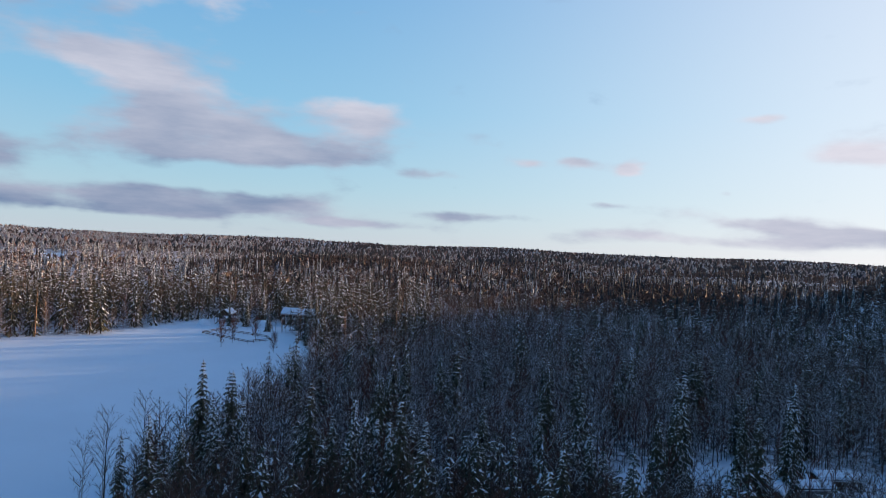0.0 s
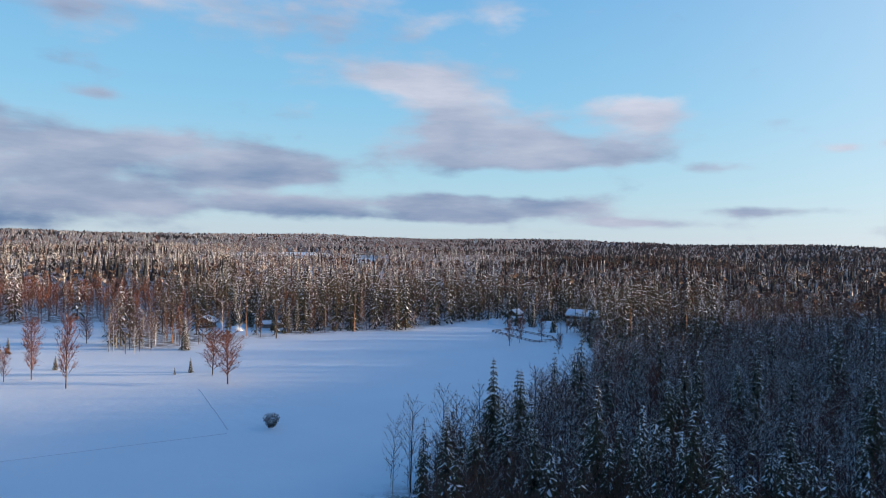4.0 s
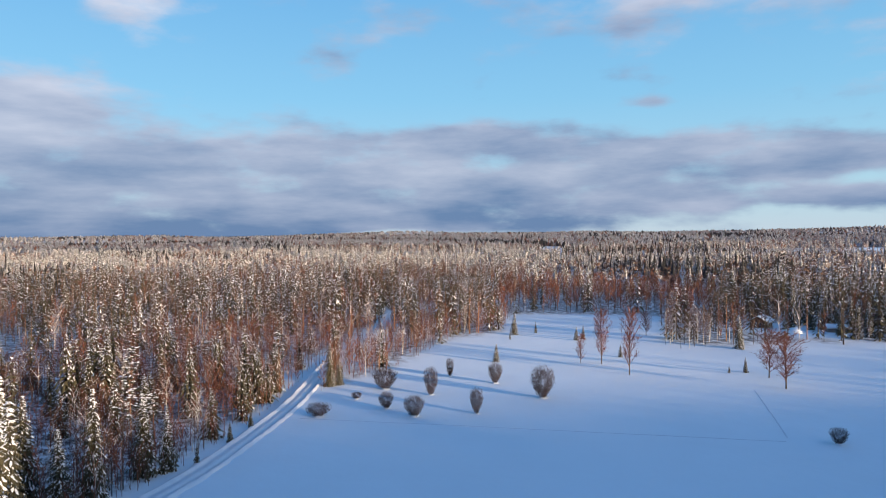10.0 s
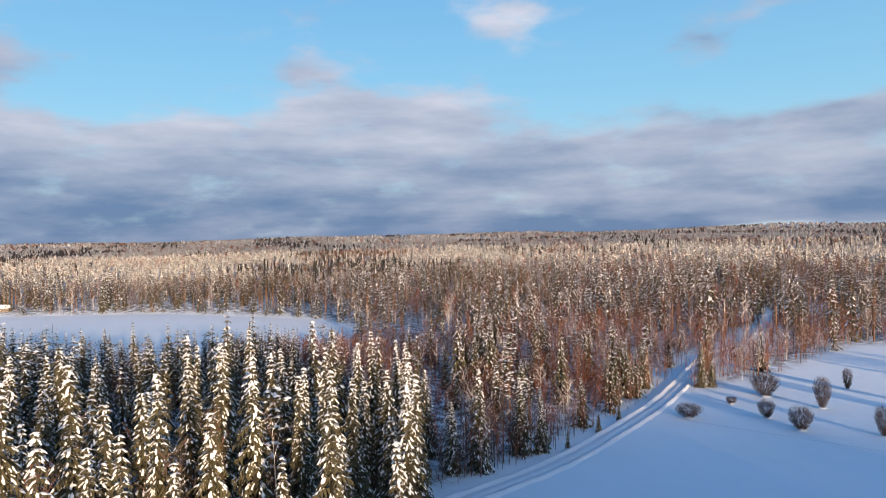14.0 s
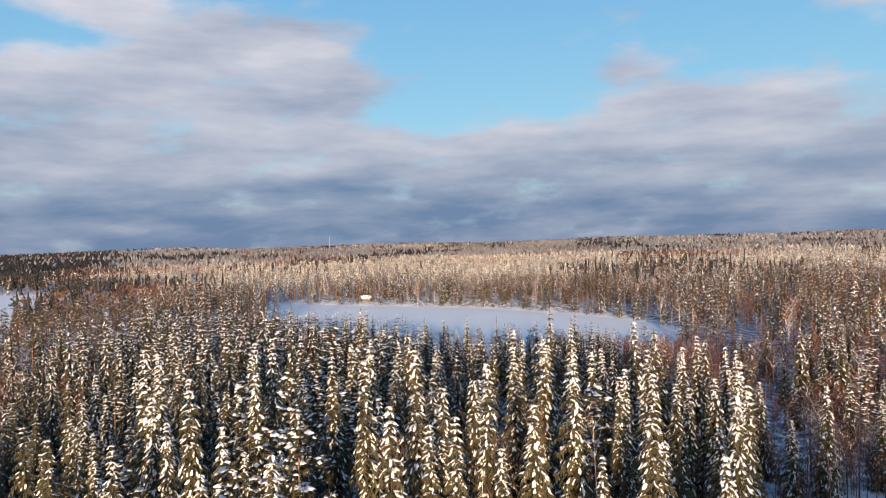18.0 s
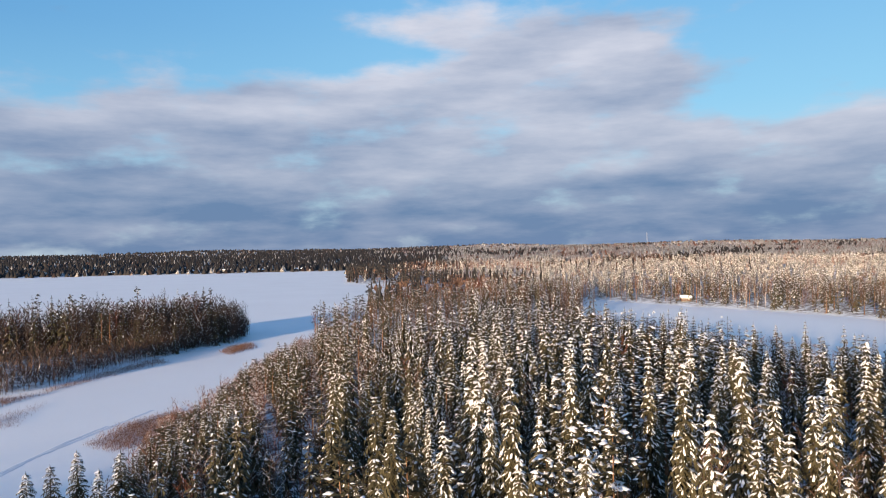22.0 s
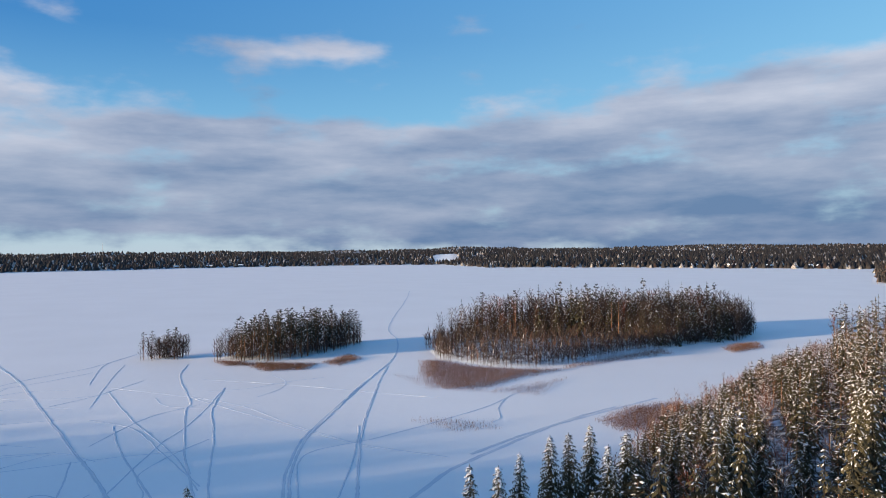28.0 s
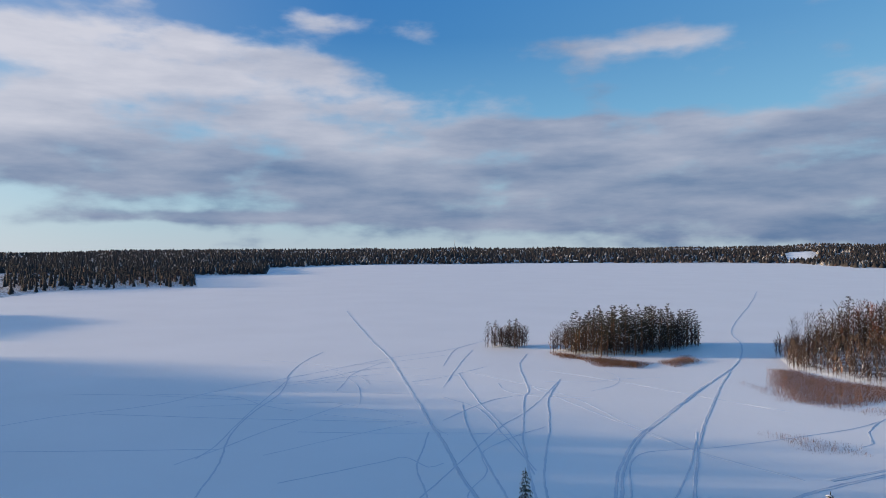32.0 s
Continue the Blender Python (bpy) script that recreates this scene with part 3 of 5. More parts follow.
def bare(rng, h, rad, limbs, twigs, bark, twig, w=0.03, upright=1.2, low=0.25, frost=0.0, sub=1, sides=5):
    """Trunk, twigs and hoar of a leafless tree: rising limbs that branch into a haze of fine twigs."""
    tr, cr, sn = Shape(), Shape(), Shape()
    bend = rng.uniform(-0.035, 0.035, 2) * h

    def spine(u):
        return np.array([bend[0] * u * u, bend[1] * u * u, h * u])
    tube(tr, [spine(0) - (0, 0, 0.5), spine(0.4), spine(0.97)], [0.0085 * h, 0.006 * h, 0.012], sides, bark)
    A, B, W = [], [], []
    for i in range(limbs):
        u = low + (0.93 - low) * ((i + rng.uniform(0, 1)) / limbs) ** 0.85
        a = i * 2.4 + rng.uniform(-0.6, 0.6)
        full = math.sin(3.1416 * min(1.0, 0.22 + 0.78 * (u - low) / (1 - low))) ** 0.7
        d = unit(np.array([math.cos(a), math.sin(a), upright * rng.uniform(0.7, 1.3)]))
        L = rad * (0.35 + 0.85 * full) * rng.uniform(0.75, 1.2) * math.hypot(1, upright) * 0.8
        p = spine(u)
        if p[2] + d[2] * L > h * 1.02:
            L = max(0.5, (h * 1.02 - p[2]) / d[2])
        q = p + d * L
        A.append(p), B.append(q), W.append(w * 1.5)
        for _ in range(twigs):
            v = rng.uniform(0.12, 1.0)
            b = p + (q - p) * v
            g = unit(d + rng.normal(0, 0.6, 3) + (0, 0, 0.15))
            e = b + g * L * rng.uniform(0.22, 0.5) * (1.15 - 0.55 * v)
            A.append(b), B.append(e), W.append(w)
            for _ in range(sub):
                b2 = b + (e - b) * rng.uniform(0.3, 0.9)
                A.append(b2), B.append(b2 + unit(g + rng.normal(0, 0.6, 3)) * L * rng.uniform(0.1, 0.24)), W.append(w * 0.75)
    A, B, W = np.array(A), np.array(B), np.array(W)[:, None]
    cr.add(blades(rng, A, B, W), np.arange(3 * len(A)).reshape(-1, 3), twig)
    hoar = rng.rand(len(A)) < max(frost, 0.01)
    hoar[1] = True
    lift = np.array([0, 0, w * 0.9])
    sn.add(blades(rng, A[hoar] + lift, A[hoar] + (B[hoar] - A[hoar]) * 0.9 + lift, W[hoar]), np.arange(3 * hoar.sum()).reshape(-1, 3), M_SNOW)
    return tr.done(), cr.done(), sn.done()


def ribbon(s, p, q, w, m, rng):
    """A thin twig as a slim three-sided blade."""
    d = q - p
    a = unit(np.cross(d, rng.uniform(-1, 1, 3))) * w
    b = unit(np.cross(d, a)) * w
    s.add([p + a, p - a * 0.5 + b, p - a * 0.5 - b, q], [(0, 1, 3), (1, 2, 3), (2, 0, 3)], m)


def joined(parts):
    n, V, F, M = 0, [], [], []
    for v, f, m in parts:
        V.append(v), F.append(f + n), M.append(m)
        n += len(v)
    return np.concatenate(V), np.concatenate(F), np.concatenate(M)


def lite_spruce(rng, h, rad, whorls, per, snow=1.0, hang=0, size=0.5):
    return joined(spruce(rng, h, rad, whorls, per, snow, 1 if whorls < 12 else 2, hang, size, 3 if whorls < 12 else 4))


def lite_pine(rng, h, rad, limbs, snow=0.5, crown=0.55):
    return joined(pine(rng, h, rad, limbs, snow, crown, 5, 3))


def lite_bare(rng, h, rad, limbs, twigs, bark, twig, w, upright, frost=0.0, low=0.22, sub=0):
    return joined(bare(rng, h, rad, limbs, twigs, bark, twig, w, upright, low, frost, sub, 3))


def spruce_far(rng, h, rad, snow=0.4, tiers=3):
    s = Shape()
    for j in range(tiers):
        z0, z1 = 0.06 + 0.8 * j / tiers, min(1.0, 0.5 + 0.6 * j / tiers)
        if j == tiers - 1:
            z1 = 1.0
        q = 1 - 0.62 * j / max(1, tiers - 1)
        k = 6
        a = np.arange(k) * 2 * np.pi / k + rng.uniform(0, 6)
        r = rad * q * rng.uniform(0.55, 1.25, k)
        V = np.r_[np.c_[np.cos(a) * r, np.sin(a) * r, h * z0 + h * rng.uniform(-0.06, 0.06, k)], [[0, 0, h * z1]]]
        F = [(b, (b + 1) % k, k) for b in range(k)]
        s.add(V, F, M_FSPRUCE)
    return s.done()


def pine_far(rng, h, rad, snow=0.4):
    s = Shape()
    ribbon(s, np.array([0, 0, 0.0]), np.array([0, 0, h * 0.8]), 0.25, M_PBARK, rng)
    for _ in range(16):
        a = rng.uniform(0, 6.28)
        c = np.array([math.cos(a), math.sin(a), 0]) * rad * rng.uniform(0, 0.7) + (0, 0, h * rng.uniform(0.55, 0.98))
        V = c + rng.uniform(-1, 1, (3, 3)) * (rad * 0.55, rad * 0.55, rad * 0.4)
        s.add(V, [(0, 1, 2)], M_FPINE)
    return s.done()


def bare_far(rng, h, rad, mat, n=15):
    """A far leafless crown: upright wisps in an egg-shaped outline."""
    s = Shape()
    for _ in range(n):
        a = rng.uniform(0, 6.28)
        u = rng.uniform(0.08, 0.95)
        r = rad * math.sin(3.1416 * min(1, u * 0.72 + 0.2)) * rng.uniform(0.1, 0.85)
        c = np.array([math.cos(a) * r, math.sin(a) * r, h * u])
        e = rng.uniform(-1, 1, (3, 3)) * (rad * 0.42, rad * 0.42, h * 0.13)
        s.add(c + e, [(0, 1, 2)], mat)
    return s.done()


def dot_far(rng, h, rad, mats):
    """A tree top a pixel or two across."""
    k = 4
    a = np.arange(k) * 1.571 + rng.uniform(0, 6)
    V = np.r_[np.c_[np.cos(a) * rad, np.sin(a) * rad, np.zeros(k)], [[0, 0, h]]]
    s = Shape()
    s.add(V, [(b, (b + 1) % k, k) for b in range(k)], rng.choice(mats, k))
    return s.done()


def scatter(name, shapes, X, Y, Z, S, A, pick, label, category):
    """Many trees as one mesh."""
    Vs, Fs, Ms, n = [], [], [], 0
    for k, (v, f, m) in enumerate(shapes):
        sel = np.where(pick == k)[0]
        if not len(sel):
            continue
        c, sn = np.cos(A[sel])[:, None], np.sin(A[sel])[:, None]
        wide = np.sqrt(S[sel, None])
        x = (v[:, 0] * c - v[:, 1] * sn) * wide + X[sel, None]
        y = (v[:, 0] * sn + v[:, 1] * c) * wide + Y[sel, None]
        z = v[None, :, 2] * S[sel, None] + Z[sel, None]
        Vs.append(np.stack([x, y, z], -1).reshape(-1, 3))
        Fs.append((f[None] + (np.arange(len(sel)) * len(v))[:, None, None] + n).reshape(-1, 3))
        Ms.append(np.tile(m, len(sel)))
        n += len(sel) * len(v)
    me = mesh_np(name, np.concatenate(Vs), np.concatenate(Fs), MATS, np.concatenate(Ms))
    return tagged(new(name, me), label, category, kind="stuff")


def yaw_of(P):
    """Bearing from the middle of the place in degrees, -100 to 260."""
    return (np.degrees(np.arctan2(-P[:, 0], P[:, 1])) + 100) % 360 - 100


def headroom(P):
    """Height trees may reach, capped by bearing so their tops fit the camera's view."""
    y, r = yaw_of(P), np.hypot(P[:, 0], P[:, 1])
    el = np.interp(y, [158, 162, 164, 166, 168, 170.6, 172, 173, 176], [6.2, 7.3, 8.4, 10.2, 11.2, 11.8, 13.8, 15.4, 19.0])
    top = 45 - r * np.tan(np.radians(el)) - 2.5
    low = np.interp(y, [98, 102, 107, 114, 119, 125, 130, 136, 142], [7.6, 7.1, 6.6, 6.3, 6.3, 5.6, 5.1, 4.8, 4.6])
    stand = 45 - r * np.tan(np.radians(low + 0.3 * waves(P, 40, 61))) - 2.5
    hither = r < np.interp(y, [98, 104, 108, 114, 119, 125, 130, 134, 137, 145], [300, 295, 275, 270, 275, 292, 320, 352, 380, 400])
    return np.where((y > 158) & (y < 196) & (r < 330), top, np.where((y > 98) & (y < 145) & hither, np.maximum(stand, 4.0), 99.0))


def forest_points(r0, r1, step, seed, yaw0=-100, yaw1=260):
    """Jittered tree sites between two distances, spaced by step(r) metres."""
    rng = np.random.RandomState(seed)
    out = []
    r = r0
    while r < r1:
        s = step(r)
        th = np.arange(radians(yaw0), radians(yaw1), s / r)
        th = th + rng.uniform(-0.5, 0.5, len(th)) * s / r
        rr = r + rng.uniform(-0.5, 0.5, len(th)) * s
        out.append(np.c_[-np.sin(th) * rr, np.cos(th) * rr])
        r += s
    P = np.concatenate(out)
    keep = (water(P) > 2) & (np.minimum(np.minimum(sdf(P, ISLAND_BIG), sdf(P, ISLAND_MID)), sdf(P, ISLAND_SMALL)) > 0) & (sdf(P, FIELD) > 2) & (line_dist(P, ROAD) > np.where(np.hypot(P[:, 0], P[:, 1]) > 208, 2.4, 4.2))
    for c in CLEARINGS:
        keep &= sdf(P, c) > 0
    y, rr = yaw_of(P), np.hypot(P[:, 0], P[:, 1])
    keep &= ~((y > 176) & (rr < 130)) & (headroom(P) > 3.5)
    keep &= ~((y > 24) & (y < 45) & (rr > 30) & (rr < 116))
    keep &= ~((y > 60) & (y < 98) & (rr > 120) & (rr < 300) & (waves(P, 38, 52) < -0.42))
    keep &= ~((y > 95) & (y < 165) & (rr < 215) & (rng.rand(len(P)) < 0.38))
    return P[keep]


SPECIES = ("spruce", "pine", "brown", "red", "frost")


def mix_at(P):
    """Shares of the five kinds of tree, and their size, at each site."""
    n = len(P)
    y, r = yaw_of(P), np.hypot(P[:, 0], P[:, 1])
    v = waves(P, 170, 11)[:, None]
    p = np.clip(np.array([0.30, 0.20, 0.33, 0.10, 0.07]) + (v + 0.8 * waves(P, 420, 13)[:, None]) * np.array([0.32, 0.16, -0.3, -0.1, -0.05]), 0.02, 1)
    size = np.ones(n)

    def put(mask, shares, s=1.0):
        p[mask] = shares
        size[mask] = s
    put((y < 16) & (r < 1100), (0.16, 0.04, 0.66, 0.06, 0.08), 0.85)
    put((y < 16) & (r >= 1100), (0.3, 0.1, 0.5, 0.05, 0.05))
    put((y < 10) & (r > 300) & (r < 420) & (v[:, 0] > 0), (0.55, 0.05, 0.3, 0.0, 0.1), 0.85)
    put((y > -40) & (y < 36) & (r < 170), (0.13, 0.0, 0.7, 0.17, 0.0), 0.88)
    put((y > 8) & (y < 36) & (r < 230), (0.13, 0.0, 0.72, 0.15, 0.0), 0.85)
    put((y >= 1) & (y < 45) & (r > 235) & (r < 470), (0.68, 0.08, 0.18, 0.02, 0.04), 1.12)
    put((y > 35) & (y < 48) & (r < 330), (0.25, 0.1, 0.45, 0.12, 0.08), 1.0)
    put((y > 45) & (y < 66) & (r > 325) & (r < 480), (0.12, 0.03, 0.15, 0.7, 0.0), 1.0)
    put((y > 60) & (y < 110) & (r < 290), (0.19, 0.05, 0.4, 0.31, 0.05), 0.76)
    put((y > 62) & (y < 100) & (r > 150) & (r < 300) & (waves(P, 55, 51) > 0.35), (0.62, 0.14, 0.16, 0.06, 0.02), 0.85)
    put((y > 58) & (y < 86) & (r > 210) & (r < 345), (0.06, 0.08, 0.46, 0.18, 0.22), 0.72)
    put((y > 62) & (y < 118) & (r > 290) & (r < 520), (0.3, 0.2, 0.32, 0.08, 0.1), 1.05)
    put((y > 88) & (y < 98) & (r < 128), (0.42, 0.16, 0.3, 0.12, 0.0), 0.95)
    put((y > 97) & (y < 150) & (r < 215), (0.86, 0.03, 0.09, 0.02, 0.0), 1.27)
    put((y > 97) & (y < 146) & (r > 160) & (r < 215), (0.8, 0.03, 0.14, 0.03, 0.0), 1.05)
    put((y > 97) & (y < 147) & (r > 200) & (r < 330), (0.55, 0.08, 0.27, 0.05, 0.05), 0.8)
    put((y > 97) & (y < 108) & (r > 150) & (r < 300), (0.08, 0.03, 0.5, 0.36, 0.03), 0.72)
    put((y > 128) & (y < 190) & (r < 420), (0.62, 0.17, 0.17, 0.02, 0.02), 1.15)
    put((y > 146) & (y < 190) & (r < 420), (0.52, 0.18, 0.26, 0.02, 0.02), 1.0)
    put((y > 158) & (y < 190) & (r < 260), (0.36, 0.26, 0.33, 0.03, 0.02), 0.66)
    put((y > 95) & (y < 140) & (r > 380) & (r < 1000), (0.3, 0.38, 0.26, 0.02, 0.04))
    put((y > 146) & (y < 160) & (r > 330) & (r < 480), (0.12, 0.7, 0.16, 0.02, 0.0), 0.9)
    put((y > 148) & (y < 165) & (r > 640) & (r < 900), (0.1, 0.85, 0.05, 0.0, 0.0), 0.95)
    put((y < 40) & (r > 480), (0.2, 0.05, 0.6, 0.1, 0.05), 0.95)
    put((y > 152) & (r > 640), (0.52, 0.3, 0.13, 0.02, 0.03), 0.95)
    big, mid, small = sdf(P, ISLAND_BIG), sdf(P, ISLAND_MID), sdf(P, ISLAND_SMALL)
    put(big < 0, (0.2, 0.07, 0.62, 0.05, 0.06), 1.22)
    size[(big < 0)] *= np.interp(-big[big < 0], [0, 12, 30], [0.85, 0.97, 1.08])
    p[(big < 0) & (big > -9)] = (0.06, 0.02, 0.77, 0.0, 0.15)
    put(mid < 0, (0.04, 0.8, 0.14, 0.0, 0.02), 0.88)
    put((mid < 0) & (P[:, 0] > 126), (0.05, 0.1, 0.75, 0.0, 0.1), 0.75)
    put(small < 0, (0.15, 0.25, 0.5, 0.0, 0.1), 0.6)
    p = p / p.sum(1, keepdims=True)
    return p, size


rngt = np.random.RandomState(7)
# near shapes with parts: trunk, crown, snow
NEAR = {
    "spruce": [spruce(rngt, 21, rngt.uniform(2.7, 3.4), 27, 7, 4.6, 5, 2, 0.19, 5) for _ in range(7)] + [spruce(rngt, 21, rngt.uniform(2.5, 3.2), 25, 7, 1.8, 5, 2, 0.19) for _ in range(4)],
    "pine": [pine(rngt, 18, 2.8, 17, 1.3) for _ in range(3)] + [pine(rngt, 18, 2.8, 18, 0.4) for _ in range(3)],
    "brown": [bare(rngt, 15, 2.6, 18, 8, M_BIRCH if k == 1 else M_BARK, M_TWIG, 0.028, 1.3, 0.2, 0.05) for k in range(4)],
    "red": [bare(rngt, 14, 2.2, 18, 8, M_BARK, M_RED, 0.028, 1.7, 0.15) for _ in range(3)],
    "frost": [bare(rngt, 14, 2.8, 18, 8, M_BIRCH, M_FROST, 0.028, 1.2, 0.2, 0.5) for _ in range(3)],
    "column": [bare(rngt, 14, 2.0, 36, 24, M_BARK, M_RED, 0.042, 1.8, 0.08) for _ in range(3)],
}
SNOWY = {"spruce": 7, "pine": 3}
CLOSE = {
    "spruce": [lite_spruce(rngt, 21, rngt.uniform(2.8, 3.5), 17, 6, 2.4, 1, 0.25) for _ in range(5)],
    "pine": [lite_pine(rngt, 18, 2.8, 15, 1.2) for _ in range(4)],
    "brown": [lite_bare(rngt, 15, 2.6, 16, 12, M_BIRCH if k == 1 else M_BARK, M_TWIG, 0.045, 1.2, 0.16, 0.18) for k in range(4)],
    "red": [lite_bare(rngt, 14, 2.2, 16, 12, M_BARK, M_RED, 0.045, 1.7, 0.0, 0.12) for _ in range(3)],
    "frost": [lite_bare(rngt, 14, 2.8, 15, 11, M_BIRCH, M_FROST, 0.045, 1.2, 0.3) for _ in range(3)],
}
CLOSE_DARK = dict(CLOSE)
CLOSE_DARK["spruce"] = [lite_spruce(rngt, 21, rngt.uniform(2.4, 3.0), 15, 6, 1.0, 1, 0.26) for _ in range(4)]
CLOSE_DARK["brown"] = [lite_bare(rngt, 15, 2.6, 16, 12, M_BARK, M_TWIG, 0.045, 1.2, 0.34, 0.18) for _ in range(4)]
CLOSE_DARK["pine"] = [lite_pine(rngt, 18, 2.8, 16, 0.4) for _ in range(4)]
MIDDLE = {
    "spruce": [lite_spruce(rngt, 20, rngt.uniform(2.5, 3.1), 11, 5, 1.0, 0, 0.5) for _ in range(5)],
    "pine": [lite_pine(rngt, 18, 2.6, 10, 0.8) for _ in range(4)],
    "brown": [lite_bare(rngt, 15, 2.8, 13, 6, M_BIRCH if k == 1 else M_BARK, M_TWIG, 0.085, 1.2, 0.05, 0.15) for k in range(4)],
    "red": [lite_bare(rngt, 14, 2.2, 13, 6, M_BARK, M_RED, 0.085, 1.9, 0.0, 0.12) for _ in range(3)],
    "frost": [lite_bare(rngt, 14, 2.8, 12, 6, M_BIRCH, M_FROST, 0.08, 1.2, 0.25) for _ in range(3)],
}
DARK_MIDDLE = {
    "spruce": [lite_spruce(rngt, 20, rngt.uniform(2.4, 3.0), 10, 5, 0.35, 0, 0.5) for _ in range(4)],
    "pine": [lite_pine(rngt, 18, 2.8, 11, 0.2) for _ in range(4)],
    "brown": MIDDLE["brown"],
    "red": MIDDLE["red"],
    "frost": MIDDLE["frost"],
}
FAR = {
    "spruce": [spruce_far(rngt, 18, rngt.uniform(2.3, 3.0)) for _ in range(6)],
    "pine": [pine_far(rngt, 17, 2.8) for _ in range(5)],
    "brown": [bare_far(rngt, 14, 3.4, M_FTWIG) for _ in range(5)],
    "red": [bare_far(rngt, 14, 2.8, M_FRED) for _ in range(3)],
    "frost": [bare_far(rngt, 14, 3.4, M_FFROST) for _ in range(4)],
}
def recoloured(shapes, old, now):
    return [(v, f, np.where(m == old, now, m)) for v, f, m in shapes]


# far trees recoloured darker, standing in for cloud shade on them
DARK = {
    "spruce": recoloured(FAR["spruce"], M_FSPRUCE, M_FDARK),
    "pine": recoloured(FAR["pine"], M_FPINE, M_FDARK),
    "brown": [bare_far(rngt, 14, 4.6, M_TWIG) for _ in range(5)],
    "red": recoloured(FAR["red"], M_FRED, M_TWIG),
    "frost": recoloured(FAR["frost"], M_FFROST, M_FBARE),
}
DOTS = {
    "spruce": [dot_far(rngt, 13, 5.6, [M_FSPRUCE]) for _ in range(4)],
    "pine": [dot_far(rngt, 11, 6.5, [M_FPINE]) for _ in range(4)],
    "brown": [dot_far(rngt, 9.5, 7, [M_FTWIG]) for _ in range(3)],
    "red": [dot_far(rngt, 9.5, 7, [M_FRED]) for _ in range(3)],
    "frost": [dot_far(rngt, 9.5, 7, [M_FFROST]) for _ in range(3)],
}
DARK_DOTS = {
    "spruce": [dot_far(rngt, 13, 6.2, [M_FDARK]) for _ in range(4)],
    "pine": [dot_far(rngt, 11, 6.8, [M_FDARK, M_FDARK, M_FPINE]) for _ in range(4)],
    "brown": [dot_far(rngt, 9.5, 7.2, [M_FBARE]) for _ in range(3)],
    "red": [dot_far(rngt, 9.5, 7.2, [M_FBARE, M_TWIG]) for _ in range(3)],
    "frost": [dot_far(rngt, 9.5, 7.2, [M_FBARE, M_FTWIG]) for _ in range(3)],
}


def choose(P, rng):
    p, size = mix_at(P)
    c = p.cumsum(1)
    return (rng.rand(len(P))[:, None] > c).sum(1).clip(0, 4), np.minimum(size * rng.uniform(0.6, 1.2, len(P)), headroom(P) / 20 * rng.uniform(0.7, 1.0, len(P)))


def stuff_woods(name, lib, P, kinds, S, rng, label):
    shapes, offs = [], []
    for k in SPECIES:
        offs.append(len(shapes))
        shapes += lib[k]
    count = np.array([len(lib[k]) for k in SPECIES])
    pick = np.array(offs)[kinds] + (rng.rand(len(P)) * count[kinds]).astype(int)
    scatter(name, shapes, P[:, 0], P[:, 1], height(P) - 0.2, S, rng.uniform(0, 6.28, len(P)), pick, label, "woods")


PROTO = {}
LABELS = {
    "spruce": ("spruce", "tall spruce with drooping dark green branches under heavy snow"),
    "pine": ("pine", "pine with a reddish trunk and snow pads on its crown"),
    "brown": ("birch", "leafless birch with fine brown twigs standing in snow"),
    "red": ("alder", "leafless reddish-brown young alder standing in snow"),
    "frost": ("frosted_birch", "leafless birch with twigs whitened by hoar frost"),
    "column": ("young_birch", "dense leafless young birch with reddish twigs"),
}


def tree_thing(kind, k, m):
    """A tree of its own: trunk, crown and snow under an empty at its foot."""
    name, label = LABELS[kind]
    if (kind, k) not in PROTO:
        PROTO[kind, k] = [mesh_np(name + "_" + nm, v, f, MATS, mi) for nm, (v, f, mi) in zip(("trunk", "crown", "snow"), NEAR[kind][k])]
    root = new(name)
    root.matrix_world = m
    for nm, me in zip(("trunk", "crown", "snow"), PROTO[kind, k]):
        o = new(nm, me)
        o.parent = root
        if nm != "trunk":
            o["kind"] = "stuff"
    return tagged(root, label, "tree", group={"spruce": "spruces near the lake", "pine": "pines near the lake"}.get(kind, "bare trees by the field"))


def tree_at(kind, x, y, s, rng=rngt, wide=1.0):
    z = height(np.array([[x, y]]))[0]
    k = rng.randint(len(NEAR[kind]))
    return tree_thing(kind, k, Matrix.Translation((x, y, z)) @ Matrix.Rotation(rng.uniform(0, 6.28), 4, 'Z') @ Matrix.Diagonal((s * wide, s * wide, s, 1)))


EDGE = [lite_spruce(rngt, 19, 2.5, 14, 6, 0.8, 1, 0.36) for _ in range(4)] + [lite_bare(rngt, 17, 2.6, 15, 10, M_BARK, M_TWIG, 0.04, 1.4) for _ in range(4)]
# tall trees standing out of the shaded birch woods
for x, y, h in ((-42, 93, 15), (-39.6, 96, 17), (-34.5, 107.6, 17), (-14.8, 100.4, 17), (-12, 102.5, 19), (-6.4, 98.6, 17), (-1.2, 99.6, 17), (0.6, 159.7, 17), (18.9, 100.6, 16), (44.3, 127.8, 20), (61.9, 121.5, 18),
                (6.7, 95, 15), (50.6, 181.8, 18), (61.4, 162.3, 18), (25, 99.8, 12), (52.6, 119.2, 14), (-22, 90.2, 14), (-19.1, 88, 13), (-31, 112, 16), (-9, 108, 15)):
    tree_at("spruce", x, y, h / 21)
for x, y, h in ((-48.9, 103.4, 16), (-45.9, 109.4, 17), (-36.7, 135, 17), (-50.5, 100, 13), (-47, 99, 14), (-40, 118, 15), (-37.5, 124, 15), (-33, 131, 16)):
    tree_at("brown", x, y, h / 15)
